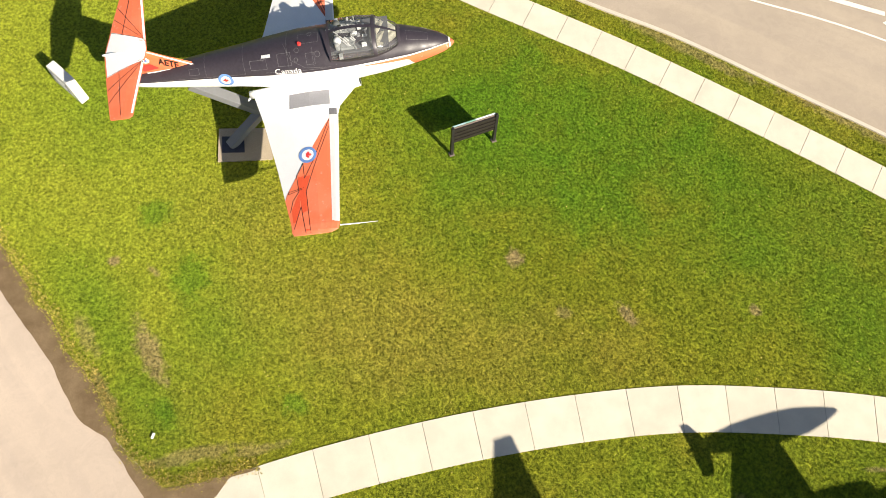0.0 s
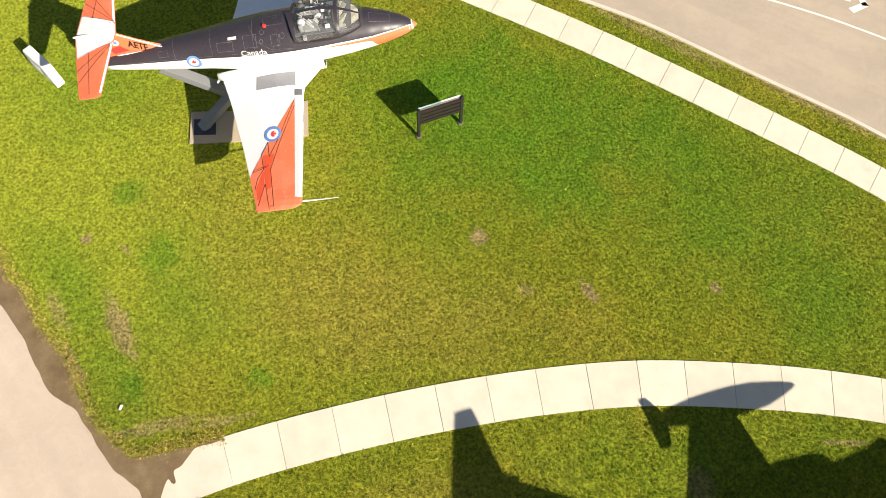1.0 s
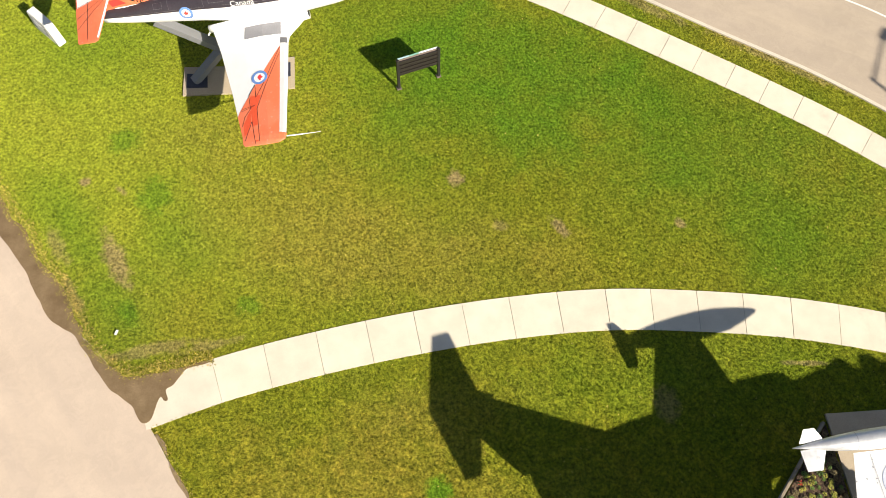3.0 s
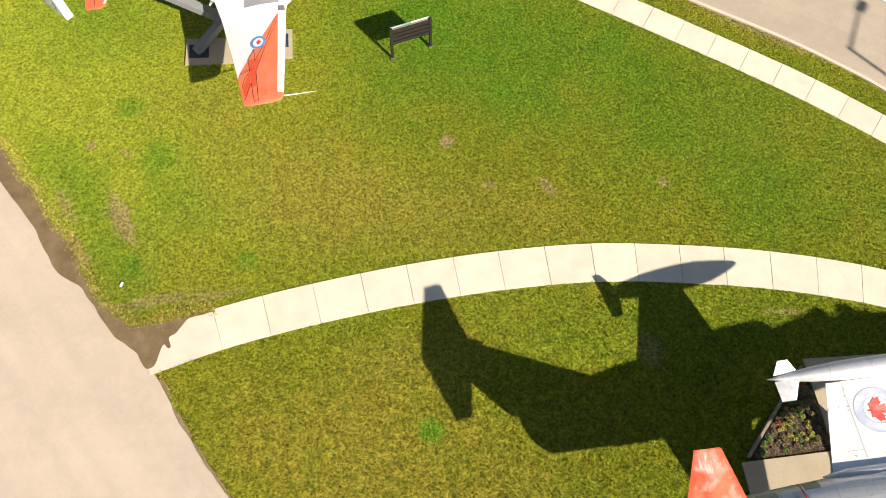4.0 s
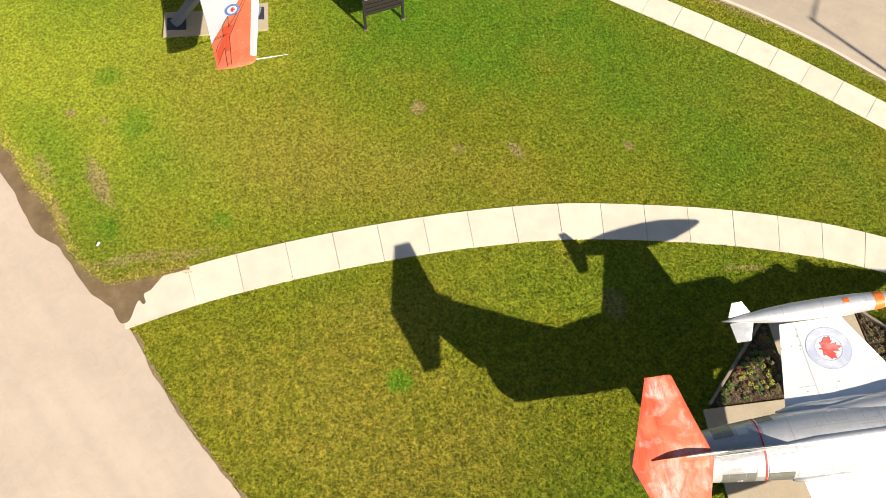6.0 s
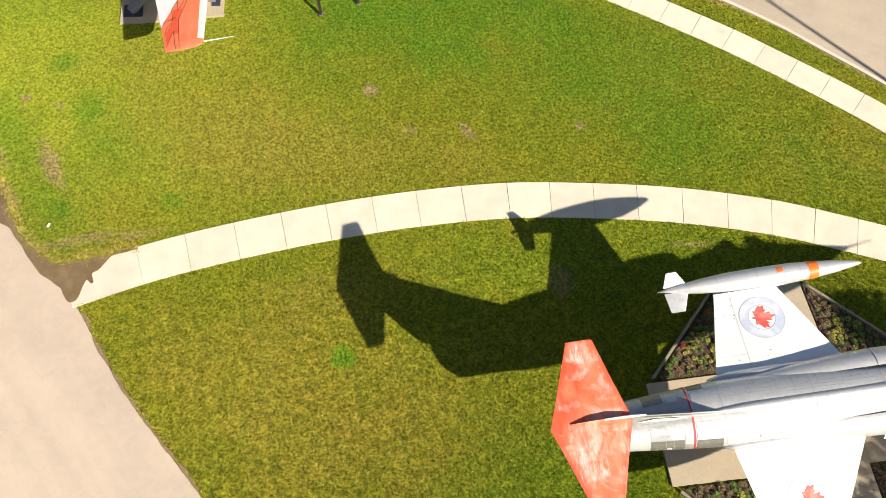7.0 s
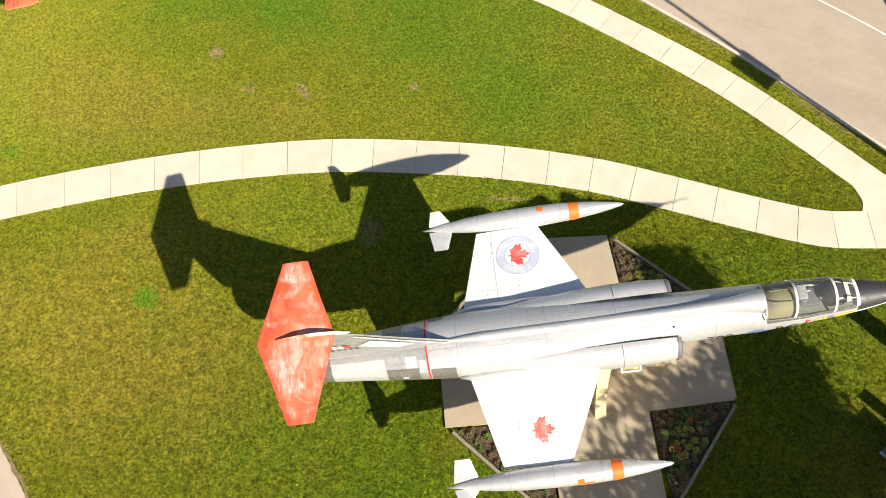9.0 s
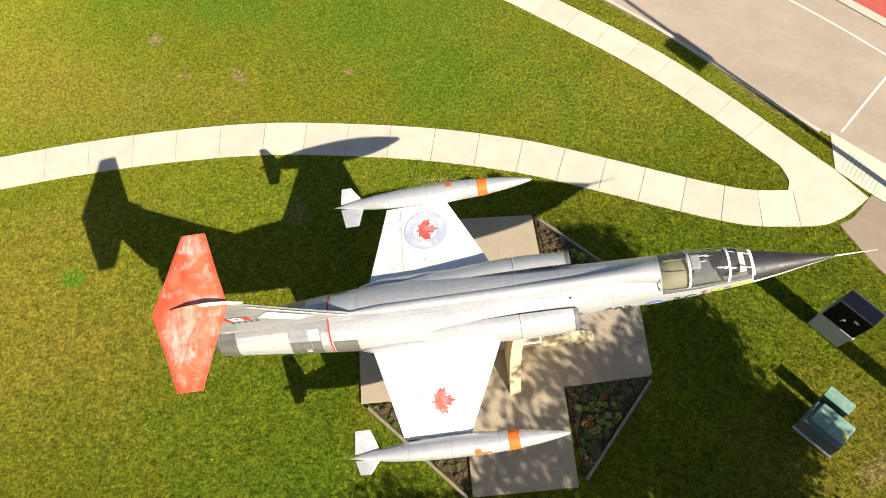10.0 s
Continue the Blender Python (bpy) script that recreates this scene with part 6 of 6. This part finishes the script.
post = tagged(new("utility_post"), "tall weathered timber post standing on the lawn", "post")
post.matrix_world = pose(21.18, -3.89, 0, 0, 0, 35.6)
bm = bmesh.new()
box(bm, (0, 0, 2.8), (0.50, 0.30, 5.6), bevel=0.02)
part("shaft", bm, plain("grey_timber", (0.22, 0.18, 0.14), 0.8, vary=0.25), post)

# ---- tree whose shade falls on the pad ----
BARK = plain("bark", (0.13, 0.10, 0.075), 0.9, vary=0.3, scale=6)
LEAVES = make_leafy("tree_leaves", (0.035, 0.075, 0.012), (0.085, 0.15, 0.025))


def tree(x, y, crown, lobes, n, seed, spread=(0.26, 0.26, 0.2), along=0.0):
    """A tapered trunk with limbs and a crown of many small leaves."""
    r = random.Random(seed)
    t = tagged(new("broadleaf_tree"), "broadleaf tree with an open green crown on the lawn", "tree")
    t.matrix_world = pose(x, y, 0)
    bm = bmesh.new()
    pts = [Vector((0, 0, 0)), Vector((0.05, 0.03, 1.2)), Vector((-0.03, 0.1, 2.6)), Vector((0.05, 0.05, crown))]
    for k in range(3):
        rod(bm, pts[k], pts[k + 1], 0.19 - 0.05 * k, 0.19 - 0.05 * (k + 1), 10)
    for cx, cy, cz, rx, ry, rz in lobes:
        for k in range(5):
            e = Vector((cx + r.uniform(-0.6, 0.6) * rx, cy + r.uniform(-0.6, 0.6) * ry, cz + r.uniform(-0.4, 0.5) * rz))
            s0 = pts[2].lerp(pts[3], r.random())
            m_ = s0.lerp(e, 0.5) + Vector((0, 0, 0.25))
            rod(bm, s0, m_, 0.06, 0.04, 7)
            rod(bm, m_, e, 0.04, 0.012, 6)
    part("trunk", bm, BARK, t)
    verts, faces = [], []
    for cx, cy, cz, rx, ry, rz in lobes:
        clumps = []
        for k in range(int(n / 26)):
            while True:
                p = Vector((r.uniform(-1, 1), r.uniform(-1, 1), r.uniform(-1, 1)))
                if 0.15 < p.length < 1:
                    break
            clumps.append(Vector((cx + p.x * rx, cy + p.y * ry, cz + p.z * rz)))
        for c in clumps:
            for k in range(26):
                q = c + Vector((r.gauss(0, spread[0]), r.gauss(0, spread[1]), r.gauss(0, spread[2]))) + Vector((0.82, 0.55, 0.1)) * r.gauss(0, 1) * along
                a = Vector((r.uniform(-1, 1), r.uniform(-1, 1), r.uniform(-0.6, 0.6))).normalized()
                b = a.cross(Vector((r.uniform(-1, 1), r.uniform(-1, 1), r.uniform(-1, 1)))).normalized()
                s_ = r.uniform(0.08, 0.14)
                i0 = len(verts)
                verts += [q - a * s_, q + b * s_ * 0.55, q + a * s_, q - b * s_ * 0.55]
                faces.append((i0, i0 + 1, i0 + 2, i0 + 3))
    me = bpy.data.meshes.new("crown")
    me.from_pydata(verts, [], faces)
    me.materials.append(LEAVES)
    cr = new("crown", me)
    cr.parent = t
    return t


tree(18.7, -9.5, 6.0, [(-0.2, 0.1, 6.2, 2.3, 2.1, 1.7), (-1.5, 1.3, 5.4, 1.2, 1.1, 0.9), (-1.5, -0.6, 6.3, 1.3, 1.1, 0.8), (1.6, -0.9, 7.3, 1.8, 1.7, 1.3), (1.0, 1.9, 6.6, 1.4, 1.2, 1.0), (0.9, -2.6, 6.4, 1.5, 1.3, 1.1), (2.2, -0.6, 6.3, 1.0, 1.2, 0.8), (1.2, -2.2, 5.9, 1.2, 1.0, 0.8), (1.3, 1.7, 9.3, 0.9, 0.8, 0.7)], 2750, 3)
tree(16.4, -10.9, 6.5, [(0, 0, 7.6, 2.2, 2.0, 1.5), (1.5, 1.5, 8.2, 2.4, 2.1, 1.2), (-1.2, -0.6, 7.0, 1.6, 1.6, 1.2), (-1.0, -1.7, 6.7, 2.2, 1.7, 1.2), (0.9, -2.0, 6.6, 1.8, 1.5, 1.0)], 1150, 8, (0.10, 0.10, 0.10), 0.42)
tree(11.3, -13.0, 5.6, [(0, 0, 6.8, 1.7, 1.5, 1.2), (1.0, -0.8, 6.2, 1.3, 1.2, 0.9), (2.7, 0.4, 6.6, 1.7, 1.2, 0.9)], 2300, 14)

# ---- grass blades over the lawn ----
def in_poly(px, py, poly):
    """Which of many points lie inside an outline."""
    ins = np.zeros(len(px), bool)
    q = np.array(poly)
    for (x0, y0), (x1, y1) in zip(q, np.roll(q, -1, 0)):
        hit = ((y0 > py) != (y1 > py)) & (px < (x1 - x0) * (py - y0) / (y1 - y0 + 1e-12) + x0)
        ins ^= hit
    return ins


HARD = [xy(offset(NEAR, NEAR_W)) + xy(offset(NEAR, -NEAR_W))[::-1], xy(offset(FAR, FAR_W)) + xy(offset(FAR, -FAR_W))[::-1],
        APRON,
        [(p.x, p.y) for p in offset(KERB_LINE, -0.17)] + [(21.0, 7.3), (23.0, 3.0), (60, -40), (90, -40), (90, 60), (-20, 60)],
        xy(edge) + [(-10, -40), (-60, -40), (-60, 30)], xy(outer) + xy(inner), [(21.28, 4.83), (23.13, 2.88), (23.53, 4.48), (20.79, 7.5), (20.43, 5.92)],
        [(19.83, 3.82), (20.33, 3.98), (20.75, 4.33), (21.28, 4.8), (23.13, 2.88), (60.13, -38.12), (46.13, -38.12), (21.63, 0.08), (20.43, 2.28)],
        PAD_LINE, *BEDS,
        [(-12.34, 18.86), (-8.44, 18.83), (-8.39, 20.23), (-12.29, 20.08)]]


def scatter(n, seed):
    g = np.random.default_rng(seed)
    x, y = g.uniform(-21, 22.5, n), g.uniform(-7.5, 28.5, n)
    keep = np.ones(n, bool)
    for poly in HARD:
        keep &= ~in_poly(x, y, poly)
    return x[keep], y[keep], g


def triangles(name, v, mat, label):
    """One mesh of loose triangles from their corners."""
    v = v.reshape(-1, 3)
    me = bpy.data.meshes.new(name)
    me.vertices.add(len(v))
    me.vertices.foreach_set("co", v.ravel())
    t = len(v) // 3
    me.loops.add(t * 3)
    me.loops.foreach_set("vertex_index", np.arange(t * 3))
    me.polygons.add(t)
    me.polygons.foreach_set("loop_start", np.arange(t) * 3)
    me.polygons.foreach_set("loop_total", np.full(t, 3))
    me.update(calc_edges=True)
    me.materials.append(mat)
    return tagged(new(name, me), label, "grass", kind="stuff")


def blade_field(name, n, seed, mat, height, width, label, blades=3):
    """Single blades thinly over the whole lawn."""
    x, y, g = scatter(n, seed)
    m = len(x)
    v = np.zeros((m, blades, 3, 3))
    for k in range(blades):
        a = g.uniform(0, 2 * np.pi, m)
        h, lean = g.uniform(height * 0.5, height * 1.2, m), g.uniform(0.3, 1.3, m)
        ox, oy = g.normal(0, width, m), g.normal(0, width, m)
        w = g.uniform(0.5, 1.0, m) * width
        c, s_ = np.cos(a), np.sin(a)
        v[:, k, 0] = np.stack([x + ox - s_ * w, y + oy + c * w, np.full(m, -0.03)], 1)
        v[:, k, 1] = np.stack([x + ox + s_ * w, y + oy - c * w, np.full(m, -0.03)], 1)
        v[:, k, 2] = np.stack([x + ox + c * h * lean, y + oy + s_ * h * lean, h - 0.03], 1)
    return triangles(name, v, mat, label)


def tuft_field(name, n, seed, mat, reach, height, label, blades):
    """Low domed tufts, each a rosette of bent blades, with dark gaps between them."""
    x, y, g = scatter(n, seed)
    m = len(x)
    size = g.uniform(0.55, 1.25, m) ** 1.3
    v = np.zeros((m, blades, 3, 3))
    for k in range(blades):
        a = g.uniform(0, 2 * np.pi, m)
        f = g.uniform(0.0, 1.0, m)
        r0, r1 = f * reach * 0.75 * size, (f * 0.75 + g.uniform(0.25, 0.6, m)) * reach * size
        h = height * size * (1.15 - 0.75 * f) * g.uniform(0.75, 1.2, m)
        w = g.uniform(0.005, 0.009, m)
        a1 = a + g.normal(0, 0.5, m)
        c, s_ = np.cos(a), np.sin(a)
        v[:, k, 0] = np.stack([x + c * r0 - s_ * w, y + s_ * r0 + c * w, h * 0.35 - 0.03], 1)
        v[:, k, 1] = np.stack([x + c * r0 + s_ * w, y + s_ * r0 - c * w, h * 0.35 - 0.03], 1)
        v[:, k, 2] = np.stack([x + np.cos(a1) * r1, y + np.sin(a1) * r1, h - 0.03], 1)
    return triangles(name, v, mat, label)


tuft_field("grass", 300000, 11, BLADES, 0.036, 0.055, "short mown grass tufts over the lawn", 9)
blade_field("grass", 150000, 15, BLADES, 0.040, 0.006, "short mown grass blades over the lawn")


def fringe(name, line, n, seed, width, height, label):
    """Longer dry tufts along the edge of the lawn."""
    g = np.random.default_rng(seed)
    q = np.array([(p.x, p.y) for p in line])
    k = g.integers(0, len(q) - 1, n)
    f = g.random((n, 1))
    c = q[k] * (1 - f) + q[k + 1] * f
    t = q[k + 1] - q[k]
    t = t / (np.linalg.norm(t, axis=1, keepdims=True) + 1e-9)
    c = c + np.stack([-t[:, 1], t[:, 0]], 1) * g.normal(0.10, width, (n, 1))
    verts, faces = [], []
    for (x, y) in c:
        for b in range(5):
            a, h = g.uniform(0, 6.283), g.uniform(0.5, 1.2) * height
            w = 0.007
            i0 = len(verts)
            verts += [(x - math.sin(a) * w, y + math.cos(a) * w, -0.02), (x + math.sin(a) * w, y - math.cos(a) * w, -0.02), (x + math.cos(a) * h * 0.9, y + math.sin(a) * h * 0.9, h)]
            faces.append((i0, i0 + 1, i0 + 2))
    me = bpy.data.meshes.new(name)
    me.from_pydata(verts, [], faces)
    me.materials.append(ROUGHGRASS)
    return tagged(new(name, me), label, "grass", kind="stuff")


fringe("rough_grass", [p for p in edge if -9 < p.y < 7.3], 1100, 6, 0.05, 0.04, "rough dry grass along the driveway edge")
fringe("rough_grass", [p for p in outer if p.y < 24], 6500, 5, 0.12, 0.055, "rough dry grass tufts along the muddy edge")
CLOVER = plain("yellow_flower_heads", (0.62, 0.52, 0.10), 0.6, vary=0.3)
blade_field("dandelions", 1700, 12, CLOVER, 0.03, 0.014, "small yellow flower heads in the lawn", 4)
litter = tagged(new("paper_scrap", None), "crumpled white paper scrap lying on the grass", "litter")
litter.matrix_world = pose(-14.22, 10.26, 0.03, 8, 5, 70)
bm = bmesh.new()
box(bm, (0, 0, 0), (0.16, 0.07, 0.02), bevel=0.006)
part("scrap", bm, WHITE, litter)
